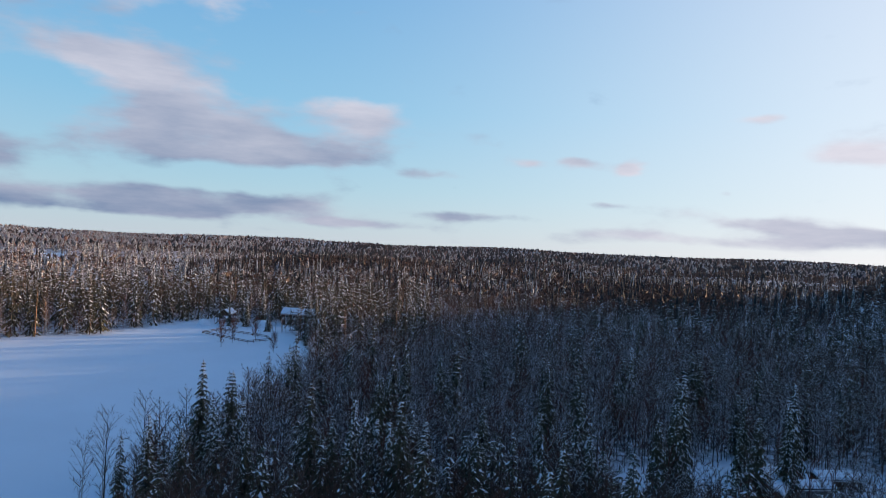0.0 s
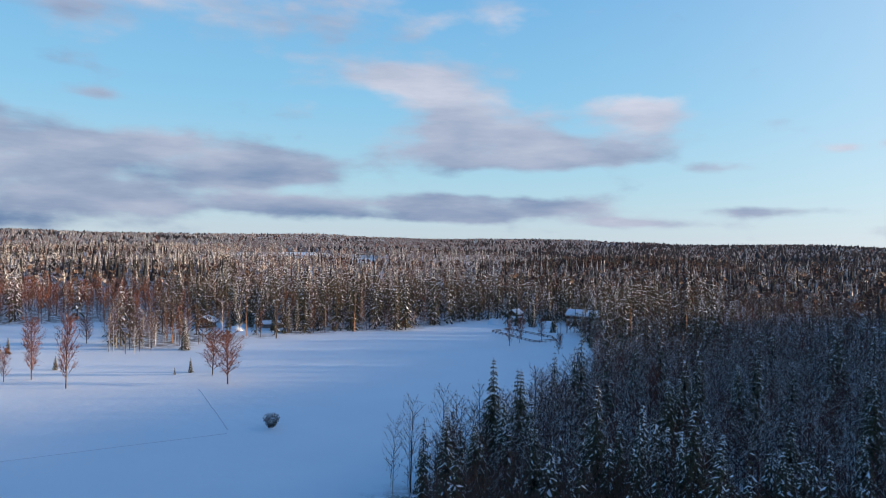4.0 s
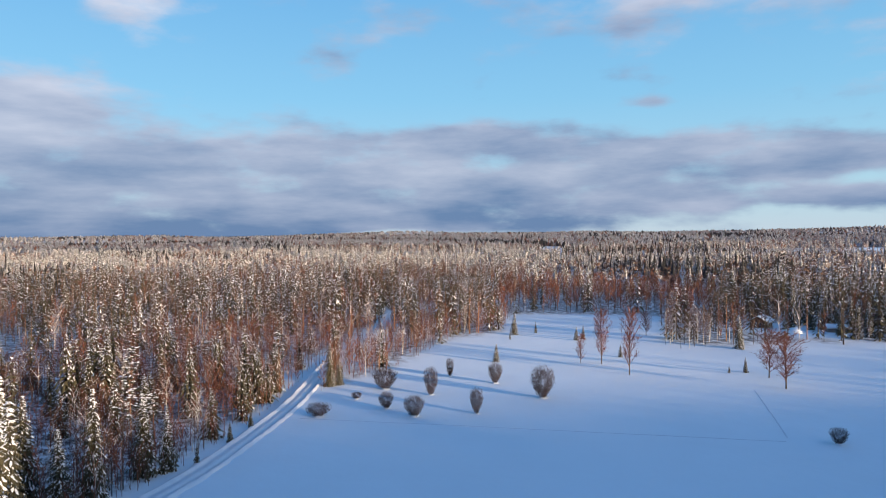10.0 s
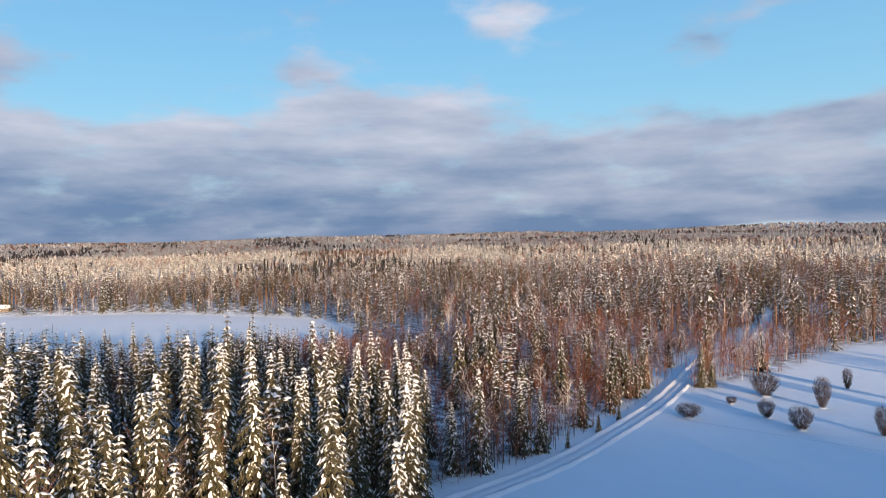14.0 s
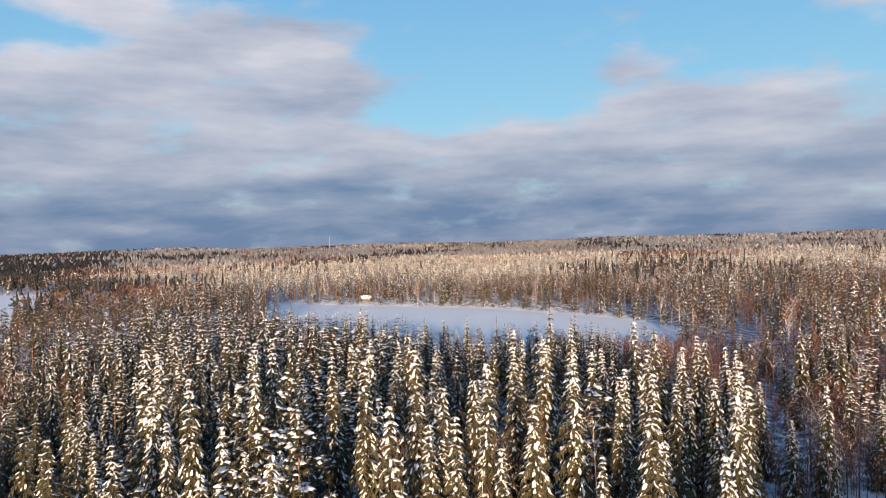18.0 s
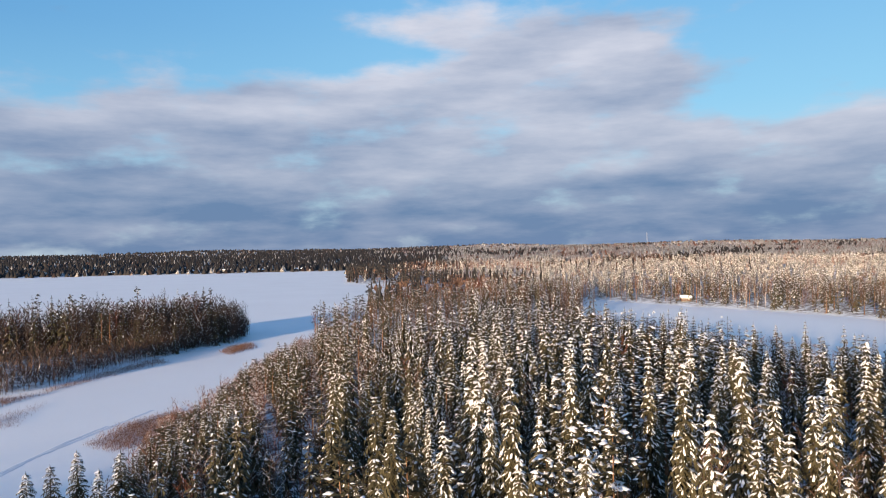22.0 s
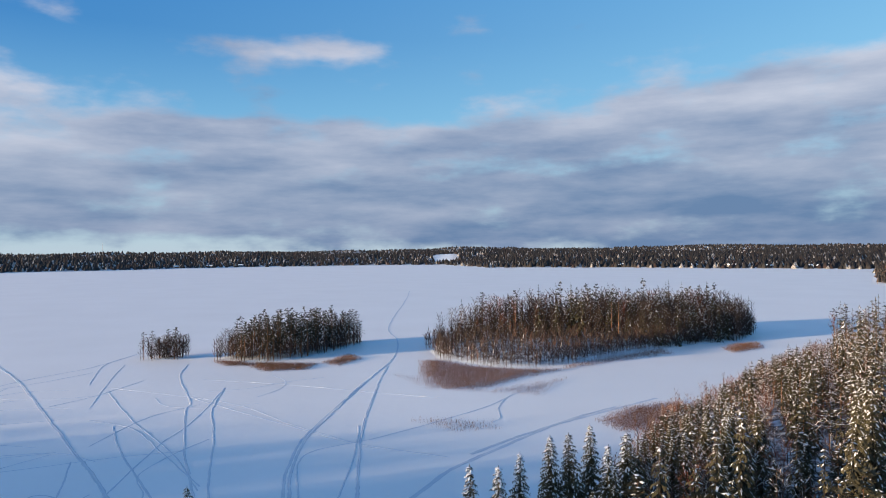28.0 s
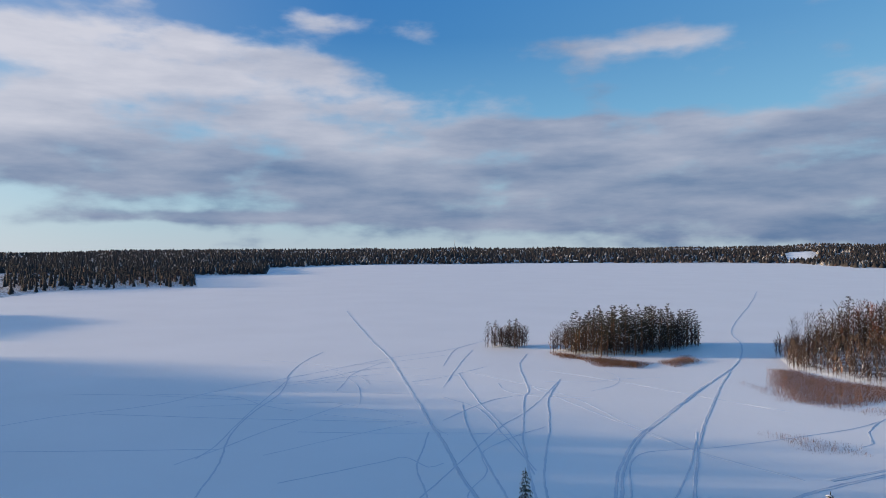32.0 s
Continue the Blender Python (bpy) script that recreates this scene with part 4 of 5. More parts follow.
tree_at("frost", 36, 108.2, 0.65, wide=1.4)
# unseen woods added below the eye, on the sunny side, to shade the field
P = forest_points(14, 62, lambda r: 3.6, 19, -100, 28)
scatter("shade_woods_below", FAR["spruce"], P[:, 0], P[:, 1], height(P) - 0.2, rngt.uniform(0.75, 0.9, len(P)), rngt.uniform(0, 6.28, len(P)), rngt.randint(0, 6, len(P)), "unseen spruce woods added below the view to shade the field", "woods")
# edge woods and spruces, packed to help keep sun off the field
P = forest_points(62, 92, lambda r: 3.3, 18, -60, 37)
scatter("edge_woods", EDGE, P[:, 0], P[:, 1], height(P) - 0.2, np.where(yaw_of(P) < 27, rngt.uniform(0.82, 0.95, len(P)), rngt.uniform(0.52, 0.62, len(P))), rngt.uniform(0, 6.28, len(P)), rngt.choice(8, len(P), p=(0.04,) * 4 + (0.21,) * 4), "dense young birches and spruces at the field's edge", "woods")
P = forest_points(92, 124, lambda r: 8.0, 17, -14, 22)
scatter("edge_spruces", [lite_spruce(rngt, 20, 2.5, 14, 6, 0.9, 1, 0.36) for _ in range(4)], P[:, 0], P[:, 1], height(P) - 0.2, rngt.uniform(0.62, 0.85, len(P)), rngt.uniform(0, 6.28, len(P)), rngt.choice(4, len(P)), "dark young spruces behind the field's edge", "woods")
P = forest_points(95, 300, lambda r: 4.4 + r * 0.004, 16, -36, 30)
P = P[yaw_of(P) < np.interp(np.hypot(P[:, 0], P[:, 1]), [95, 140, 200], [18, 26, 30])]
scatter("birch_woods", CLOSE_DARK["brown"] + CLOSE["red"][:1], P[:, 0], P[:, 1], height(P) - 0.2, rngt.uniform(0.55, 0.95, len(P)), rngt.uniform(0, 6.28, len(P)), rngt.randint(0, 5, len(P)), "dense leafless grey-brown birch woods in shade", "woods")
# close woods: the nearest of each kind are trees of their own, the rest one mesh
P = forest_points(62, 235, lambda r: 5.3, 21)
kinds, S = choose(P, rngt)
rr, yy = np.hypot(P[:, 0], P[:, 1]), yaw_of(P)
single = np.zeros(len(P), bool)
for k, most in enumerate((200, 80, 110, 50, 30)):
    c = np.where((kinds == k) & (yy > -36) & (yy < 190))[0]
    single[c[np.argsort(rr[c])][:most]] = True
Z = height(P)
for i in np.where(single)[0]:
    kd = SPECIES[kinds[i]]
    n_all, n_snow = len(NEAR[kd]), SNOWY.get(kd, len(NEAR[kd]))
    k = rngt.randint(n_snow) if 40 < yy[i] < 150 or n_snow == n_all else n_snow + rngt.randint(n_all - n_snow)
    tree_thing(kd, k, Matrix.Translation((P[i, 0], P[i, 1], Z[i])) @ Matrix.Rotation(rngt.uniform(0, 6.28), 4, 'Z') @ Matrix.Diagonal((S[i] ** 0.5, S[i] ** 0.5, S[i], 1)))
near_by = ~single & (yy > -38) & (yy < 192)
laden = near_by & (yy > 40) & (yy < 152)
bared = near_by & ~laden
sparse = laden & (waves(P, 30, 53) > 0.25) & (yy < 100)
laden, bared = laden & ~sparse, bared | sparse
stuff_woods("woods_close", CLOSE, P[laden], kinds[laden], S[laden], rngt, "snowy mixed woods of spruce, pine and bare birch")
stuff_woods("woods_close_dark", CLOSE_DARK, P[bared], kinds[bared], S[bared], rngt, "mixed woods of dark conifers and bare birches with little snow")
stuff_woods("woods_sunward", FAR, P[(yy <= -38) | (yy >= 192)], kinds[(yy <= -38) | (yy >= 192)], S[(yy <= -38) | (yy >= 192)], rngt, "woods on the sunny side of the lake shore")
P = np.r_[forest_points(235, 480, lambda r: 6.7, 22, -40, 250), forest_points(480, 600, lambda r: 7.0, 28, 60, 146)]
kinds, S = choose(P, rngt)
# fewer snow lumps by bearing and in patches, partly to stand in for shade
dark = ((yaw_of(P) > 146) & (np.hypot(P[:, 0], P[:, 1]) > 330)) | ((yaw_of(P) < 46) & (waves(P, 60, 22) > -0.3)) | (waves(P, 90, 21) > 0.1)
stuff_woods("woods_middle", MIDDLE, P[~dark], kinds[~dark], S[~dark], rngt, "snowy mixed woods beyond the field and round the lake")
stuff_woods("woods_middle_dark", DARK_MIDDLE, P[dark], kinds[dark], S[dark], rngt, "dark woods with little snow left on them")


# low mixed growth on the point by the bay
P = forest_points(84, 260, lambda r: 5.0, 41, 157, 176)
kinds = rngt.choice(5, len(P), p=(0.26, 0.3, 0.38, 0.06, 0.0))
S = np.minimum(headroom(P) / 19 * rngt.uniform(0.6, 1.0, len(P)), rngt.uniform(0.6, 0.95, len(P)))
stuff_woods("woods_point", CLOSE_DARK, P, kinds, S, rngt, "low pines and leafless birches crowding the point by the bay")


def thicket(name, pts, rng, label, mix=(0.4, 0.2, 0.25, 0.15), size=1.0, mats=(M_TWIG, M_RED, M_RED, M_FROST), w=0.045, hoar=0.02):
    """Undergrowth: thin saplings a few metres high."""
    lib = [lite_bare(rng, 6.5, 1.3, 7, 2, m, m, w, 1.6, hoar, 0.05) for m in mats]
    n = len(pts)
    scatter(name, lib, pts[:, 0], pts[:, 1], height(pts) - 0.1, rng.uniform(0.5, 1.25, n) * size, rng.uniform(0, 6.28, n), rng.choice(4, n, p=mix), label, "thicket")


P = forest_points(85, 430, lambda r: 1.8 + r * 0.006, 31, -36, 36)
thicket("undergrowth", P, rngt, "tangled leafless undergrowth of saplings in snow", (0.55, 0.2, 0.05, 0.2), 1.15, w=0.06, hoar=0.3)
P = forest_points(100, 330, lambda r: 1.3 + r * 0.005, 32, 56, 114)
y, r = yaw_of(P), np.hypot(P[:, 0], P[:, 1])
P = P[((y < 98) & (line_dist(P, ROAD) < 95)) | ((y > 98) & (r > 140) & (r < 260))]
thicket("road_thicket", P, rngt, "red-brown leafless saplings crowding along the road", (0.3, 0.48, 0.17, 0.05), 1.3, w=0.04)
P = forest_points(60, 250, lambda r: 2.6 + r * 0.006, 33, 97, 186)
thicket("stand_undergrowth", P, rngt, "dark leafless saplings and brush between tall spruces", (0.75, 0.15, 0.05, 0.05), 1.1)
P = forest_points(100, 330, lambda r: 1.5, 42, 157, 176)
P = P[water(P) < 9]
thicket("shore_thicket", P, rngt, "brown leafless bushes along the frozen shore", (0.7, 0.1, 0.1, 0.1), 0.8)
# woods on the islands stand closer
ISLE = dict(DARK_MIDDLE)
ISLE["pine"] = [lite_pine(rngt, 18, 2.8, 19, 0.15, 0.62) for _ in range(4)]
ISLE["spruce"] = [lite_spruce(rngt, 16.5, rngt.uniform(2.4, 2.9), 11, 5, 0.35, 0, 0.4) for _ in range(4)]
ISLE["brown"] = [lite_bare(rngt, 15, 2.6, 19, 9, M_BARK, M_FBARE, 0.065, 1.2, 0.06, 0.08) for _ in range(4)]
ISLE["frost"] = [lite_bare(rngt, 14, 2.6, 17, 9, M_BARK, M_TWIG, 0.06, 1.3, 0.3, 0.06) for _ in range(3)]
for isl in (ISLAND_BIG, ISLAND_MID, ISLAND_SMALL):
    q = np.array(isl, float)
    gap = 2.3 if isl is ISLAND_SMALL else 2.8
    gx, gy = np.meshgrid(np.arange(q[:, 0].min(), q[:, 0].max(), gap), np.arange(q[:, 1].min(), q[:, 1].max(), gap))
    P = np.c_[gx.ravel(), gy.ravel()] + rngt.uniform(-1.2, 1.2, (gx.size, 2))
    P = P[sdf(P, isl) < -0.7]
    kinds, S = choose(P, rngt)
    stuff_woods("island_woods", ISLE, P, kinds, S, rngt, "dense island woods of bare birches, spruces and pines")
    thicket("island_undergrowth", np.r_[P, P[sdf(P, isl) > -9] + (1.3, 0.2), P[sdf(P, isl) > -6] + (-0.4, 1.2)], rngt, "leafless bushes and saplings under the island trees", (0.7, 0.15, 0.15, 0.0), 1.2, (M_FBARE, M_TWIG, M_BARK, M_FROST), 0.1, 0.04)


def shade_share(P):
    """Share of the woods drawn snowless and darker, standing in for shade."""
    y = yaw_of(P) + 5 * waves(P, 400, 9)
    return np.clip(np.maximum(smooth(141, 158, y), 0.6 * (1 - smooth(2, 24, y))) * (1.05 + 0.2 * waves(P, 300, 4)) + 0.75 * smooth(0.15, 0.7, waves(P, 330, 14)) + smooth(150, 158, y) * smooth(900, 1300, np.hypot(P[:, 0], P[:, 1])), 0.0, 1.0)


P = forest_points(480, 1400, lambda r: 6.1 + r * 0.005, 23, -36, 247)
P = P[(np.hypot(P[:, 0], P[:, 1]) > 600) | (yaw_of(P) < 60) | (yaw_of(P) > 146)]
P = np.r_[P, forest_points(480, 1000, lambda r: 8.0, 26, -36, 18)]
kinds, S = choose(P, rngt)
# sites marked shed take the darkened trees
shed = shade_share(P) > rngt.rand(len(P))
stuff_woods("woods_far", FAR, P[~shed], kinds[~shed], S[~shed], rngt, "far snowy woods of conifers and bare birches")
stuff_woods("woods_far_dark", DARK, P[shed], kinds[shed], S[shed], rngt, "far snowless woods coloured darker to stand in for shade")
P = np.r_[forest_points(1400, 4850, lambda r: r * 0.0088, 24, -36, 252), forest_points(1300, 2900, lambda r: r * 0.0115, 25, 150, 250)]
kinds, S = choose(P, rngt)
shed = shade_share(P) > rngt.rand(len(P))
stuff_woods("woods_horizon", DOTS, P[~shed], kinds[~shed], S[~shed] * 1.15, rngt, "snowy wooded hills reaching to the horizon")
stuff_woods("woods_horizon_dark", DARK_DOTS, P[shed], kinds[shed], S[shed] * 1.15, rngt, "dark wooded hills beyond the lake")


# ---- road, trails, reeds ----
def spline(pts, step):
    """Evenly spaced points on a smooth line through way points."""
    p = np.array(pts, float)
    q = np.r_[[2 * p[0] - p[1]], p, [2 * p[-1] - p[-2]]]
    out = []
    for i in range(1, len(q) - 2):
        n = max(2, int(np.linalg.norm(q[i + 1] - q[i]) / step))
        t = np.linspace(0, 1, n, endpoint=False)[:, None]
        out.append(0.5 * (2 * q[i] + (q[i + 1] - q[i - 1]) * t + (2 * q[i - 1] - 5 * q[i] + 4 * q[i + 1] - q[i + 2]) * t ** 2 + (3 * q[i] - q[i - 1] - 3 * q[i + 1] + q[i + 2]) * t ** 3))
    return np.concatenate(out + [p[-1:]])


def swept(line, prof, zs, jit=0.0, seed=1):
    """A profile of (offset, height) carried along a line lying at heights zs."""
    r = np.random.RandomState(seed)
    d = np.gradient(line, axis=0)
    d /= np.linalg.norm(d, axis=1, keepdims=True) + 1e-9
    side = np.c_[-d[:, 1], d[:, 0]]
    n, m = len(line), len(prof)
    V = np.zeros((n, m, 3))
    for j, (o, h) in enumerate(prof):
        V[:, j, :2] = line + side * (o * (1 + r.uniform(-jit, jit, (n, 1))))
        V[:, j, 2] = zs + h * (1 + r.uniform(-jit, jit, n) * 2)
    i = np.arange(n - 1)[:, None] * m
    j = np.arange(m - 1)[None, :]
    F = np.stack([i + j, i + j + 1, i + m + j + 1, i + m + j], -1).reshape(-1, 4)
    return V.reshape(-1, 3), F


ROAD_SNOW = material("road_snow", (0.78, 0.8, 0.84), 0.6, 0.08, 0.6, 0.05, 1.5)
TRAIL_SNOW = material("trodden_snow", (0.66, 0.71, 0.78), 0.7, 0.1, 1.0, 0.03, 3.0)
line = spline(ROAD, 2.0)
prof = [(-3.0, -0.3), (-2.3, 0.34), (-1.9, 0.3), (-1.4, 0.03), (-1.15, 0.0), (-0.7, 0.0), (-0.45, 0.09), (0.45, 0.09), (0.7, 0.0), (1.15, 0.0), (1.4, 0.03), (1.9, 0.3), (2.3, 0.34), (3.0, -0.3)]
V, F = swept(line, prof, height(line) + 0.12, 0.12)
tagged(new("road", mesh_np("road", V, F, [ROAD_SNOW], smooth_shade=True)), "narrow ploughed snow road with wheel tracks between low banks", "road", kind="structure")


def trail(half, pts, base=0.0, deep=1.0):
    """A sunken track trodden or driven into the snow, between two low rims."""
    if base == 0.0 and -131 < pts[0][1] < -100:
        a, b = np.array(pts[0]), np.array(pts[1])
        pts = [tuple(a + (a - b) / np.linalg.norm(a - b) * 22)] + list(pts)
    line = spline(pts, 1.6)
    rg = np.random.RandomState(int(abs(pts[0][0] * 7 + pts[0][1])))
    wob = np.cumsum(rg.normal(0, 0.05, (len(line), 2)), 0)
    line = line + wob - np.linspace(0, 1, len(line))[:, None] * wob[-1]
    w = half * 0.45
    h = 0.03 + 0.05 * half
    z = np.zeros(len(line)) + base if base == 0.0 else height(line) + 0.02
    pr = [(-w * 1.5, -0.02), (-w, h * deep), (-w * 0.5, 0.025), (w * 0.5, 0.025), (w, h * deep), (w * 1.5, -0.02)]
    V, F = swept(line, pr, z, 0.3, int(half * 100))
    return tagged(new("snow_trail", mesh_np("snow_trail", V, F, [TRAIL_SNOW])), "track pressed into the snow between two low rims", "trail", kind="structure")


def reed_bed(n, outline):
    """Dry reeds standing in the ice within an outline."""
    q = np.array(outline)
    rg = np.random.RandomState(n)
    P = rg.uniform(q.min(0) - 2, q.max(0) + 2, (n * 120, 2))
    d = sdf(P, outline)
    P = P[d < rg.uniform(-4.5, 1.5, len(P))][:n * 34]
    m = len(P)
    a = rg.uniform(0, 6.28, m)
    h = rg.uniform(0.5, 1.6, m)
    w = rg.uniform(0.012, 0.03, m)
    B = np.c_[P, np.full(m, -0.05)]
    T = np.c_[np.cos(a) * w, np.sin(a) * w, np.zeros(m)]
    top = B + np.c_[rg.normal(0, 0.25, m), rg.normal(0, 0.25, m), h]
    V = np.stack([B - T, B + T, top], 1).reshape(-1, 3)
    return tagged(new("reed_bed", mesh_np("reed_bed", V, np.arange(3 * m).reshape(-1, 3), [REED])), "bed of dry brown reeds standing in the ice", "reeds", kind="stuff")


# ---- field plants ----
SHRUB_TWIG = material("willow_twigs", (0.07, 0.048, 0.042), 0.8, 0.3, 0.5, island=0.6)


def shrub(x, y, h, half, lean=0.0):
    """A rounded leafless willow: stems fanning from one foot, with twigs and snow at it."""
    rg = np.random.RandomState(int(abs(x * 13 + y * 7)))
    z = height(np.array([[x, y]]))[0]
    h, half = h * 0.98, half * 1.1
    root = new("willow_shrub")
    root.location = (x, y, z)
    st, tw = Shape(), Shape()
    for i in range(16):
        a = rg.uniform(0, 6.28)
        r = half * rg.uniform(0.2, 0.8)
        base, top = np.array([math.cos(a) * r * 0.2, math.sin(a) * r * 0.2, -0.1]), np.array([math.cos(a) * r, math.sin(a) * r, h * rg.uniform(0.6, 0.95)])
        ribbon(st, base, top, 0.04, 0, rg)
    for i in range(int(300 + 105 * half * h ** 0.5)):
        g = rg.normal(0, 1, 3)
        g = unit(g) * rg.uniform(0.25, 1.0) ** 0.5
        c = np.array([g[0] * half * 0.9, g[1] * half * 0.9, 0]) * (0.72 + 0.28 * g[2]) + (0, 0, h * (0.46 + 0.46 * g[2]))
        e = unit(unit(c + (0, 0, 0.25 * h)) + rg.normal(0, 0.4, 3)) * rg.uniform(0.1, 0.2) * (h + half) * 0.6
        ribbon(tw, c - e * 0.6, c + e * 0.4, 0.028, 0, rg)
    mound = Shape()
    k = 9
    a = np.arange(k) * 6.283 / k
    rr = half * rg.uniform(0.3, 0.5, k)
    mound.add(np.r_[np.c_[np.cos(a) * rr, np.sin(a) * rr, np.full(k, -0.1)], np.c_[np.cos(a) * rr * 0.5, np.sin(a) * rr * 0.5, rg.uniform(0.15, 0.3, k)], [[0, 0, 0.38]]],
              [t for b in range(k) for t in ((b, (b + 1) % k, k + b), ((b + 1) % k, k + (b + 1) % k, k + b), (k + b, k + (b + 1) % k, 2 * k))], 0)
    for nm, s, mt in (("stem", st, SHRUB_TWIG), ("brush", tw, SHRUB_TWIG), ("snow_mound", mound, SNOW)):
        v, f, m = s.done()
        o = new(nm, mesh_np(nm, v, f, [mt], m))
        o.parent = root
        if nm != "snow_mound":
            tagged(o, kind="stuff")
    return tagged(root, "rounded leafless brown willow shrub standing in the snowy field", "shrub", group="shrubs in the field")


def young_spruce(x, y, h):
    o = tree_at("spruce", x, y, h / 20, wide=1.25)
    return tagged(o, "young dark green spruce dusted with snow beside the field", group="young spruces by the field")


def lone_birch(x, y, h, half):
    kd = "column" if half < 5 else "brown"
    base = NEAR_SIZE[kd]
    o = tree_at(kd, x, y, h / base[0], wide=half / (base[1] * h / base[0]) * 1.1)
    return tagged(o, "slender leafless birch with a dense brown crown in the field", group="lone birches in the field")


NEAR_SIZE = {"column": (14, 2.2), "brown": (15, 3.2)}
# trails over the ice: half width, way points
trail(0.55, [(46.0, -120.8), (51.2, -135.6), (56.5, -159.8), (58.3, -186.1), (59.6, -221.5), (60.6, -275.9), (64.9, -313.6), (73.0, -352.5), (88.9, -409.9), (116.2, -605.5), (142.1, -770.3)])
trail(0.55, [(45.4, -121.2), (50.3, -135.7), (55.4, -159.8), (57.0, -185.4), (58.5, -220.8), (59.7, -273.5)])
trail(0.6, [(34.4, -128.6), (38.2, -144.3), (45.0, -175.8), (54.0, -232.3), (58.7, -267.2)])
trail(0.35, [(37.0, -126.8), (41.0, -151.9), (46.2, -175.0)])
trail(0.4, [(56.2, -114.0), (63.5, -127.4), (79.4, -162.2), (92.1, -187.0), (103.8, -220.0)])
trail(0.45, [(58.0, -112.8), (70.3, -132.4), (85.2, -158.4), (100.4, -188.0), (105.0, -199.2), (129.2, -237.2), (140.8, -265.5)])
trail(0.4, [(62.4, -109.8), (79.8, -129.5), (97.4, -150.4), (110.5, -168.7)])
trail(0.7, [(67.1, -106.7), (78.2, -117.7), (92.1, -132.3), (107.9, -148.4), (137.3, -178.2), (183.8, -225.4), (221.4, -259.4), (290.1, -323.4), (352.1, -381.9)])
trail(0.3, [(105.4, -202.7), (68.8, -176.6), (42.9, -159.2), (19.2, -149.9)])
trail(0.25, [(144.0, -217.3), (94.0, -199.1), (62.3, -173.5), (36.8, -154.6)])
trail(0.25, [(118.3, -233.8), (85.7, -227.4), (51.5, -216.6), (29.6, -210.2)])
trail(0.9, [(22.6, -125.7), (17.8, -142.1), (9.4, -157.2), (-6.8, -184.6), (-21.8, -202.4)])
trail(0.35, [(44.0, -122.2), (51.6, -148.2), (39.0, -163.7), (25.7, -182.2), (14.3, -200.5), (9.1, -213.3)])
trail(0.3, [(197.3, -82.3), (195.3, -96.1), (185.9, -119.4), (187.1, -142.2), (184.7, -181.4), (183.8, -225.4), (176.3, -256.7), (179.6, -299.5)])
trail(0.35, [(109.7, -78.2), (123.5, -93.8), (139.3, -109.2), (154.0, -128.7), (167.8, -151.1), (191.4, -177.1), (206.8, -198.7), (219.3, -222.5)])
trail(0.25, [(130.1, -92.7), (136.0, -103.3), (149.5, -121.0), (169.9, -149.7), (185.5, -171.6)])
trail(0.25, [(171.5, -71.5), (152.0, -85.9), (132.0, -100.2)])
trail(0.25, [(170.1, -112.7), (143.2, -126.2), (109.2, -145.0)])
trail(0.3, [(153.9, -221.4), (173.4, -258.6), (177.8, -278.5)])
trail(0.3, [(129.9, -186.8), (148.8, -224.6), (166.8, -262.8)])
trail(0.3, [(79.5, -116.8), (85.6, -140.6), (89.0, -155.9), (91.7, -175.1), (103.8, -220.0)])
trail(0.3, [(121.4, -174.4), (104.1, -167.0), (86.0, -148.7), (65.0, -126.5)])
trail(0.3, [(139.5, -210.5), (109.5, -175.6), (84.4, -149.8), (64.2, -124.1)])
trail(0.25, [(104.7, -150.5), (106.6, -177.5), (100.1, -195.1)])
trail(0.3, [(95.4, -112.5), (92.9, -119.1), (84.7, -116.4), (83.7, -120.2)])
trail(0.3, [(77.1, -104.7), (86.7, -115.0), (93.8, -127.4), (101.0, -138.8)])
trail(0.9, [(15.0, -152.5), (8.8, -162.9), (-0.8, -176.7), (-14.6, -192.5), (-35.0, -214.8)])
trail(0.35, [(12.0, -181.9), (10.3, -186.7), (11.4, -198.7), (8.5, -215.6), (-0.2, -229.4)])
# reed beds: blades, outline
reed_bed(900, [(47.2, -278.8), (41.9, -247.2), (29.5, -222.6), (16.9, -225.4), (4.4, -246.4), (-10.0, -262.4), (4.7, -261.4), (24.2, -266.5), (40.7, -282.0)])
reed_bed(350, [(-10.0, -262.4), (-28.3, -280.4), (-56.5, -304.3), (-54.4, -319.4), (-29.8, -295.0), (-10.3, -271.2)])
reed_bed(320, [(-15.6, -185.4), (-20.1, -174.4), (-26.9, -175.0), (-45.1, -202.8), (-40.3, -209.7), (-24.8, -201.2)])
reed_bed(350, [(118.2, -267.4), (102.2, -251.4), (88.3, -256.1), (88.1, -269.2), (110.0, -270.7)])
reed_bed(160, [(86.7, -272.1), (77.8, -265.8), (73.1, -283.1), (81.2, -295.3)])
reed_bed(110, [(51.1, -246.6), (34.9, -222.2), (-1.2, -216.2), (-9.3, -245.2), (16.6, -221.8), (35.7, -239.9)])
reed_bed(26, [(33.1, -181.2), (21.3, -170.8), (10.3, -174.5), (13.7, -181.1), (25.9, -183.7)])
reed_bed(220, [(-81.3, -320.7), (-82.9, -308.9), (-98.7, -323.3), (-102.0, -342.2), (-90.1, -335.8)])
reed_bed(120, [(133.3, -273.7), (123.4, -263.0), (114.2, -263.5), (120.7, -273.0)])
# field shrubs: place, height, half width
shrub(-158.6, 37.2, 3.7, 4.1)
shrub(-158.5, 53.7, 4.8, 2.7)
shrub(-149.1, 57.3, 5.6, 3.6)
shrub(-144.8, 71.3, 7.1, 2.2)
shrub(-167.0, 69.0, 8.5, 2.7)
shrub(-172.2, 90.7, 6.8, 2.9)
shrub(-151.3, 93.3, 9.5, 4.3)
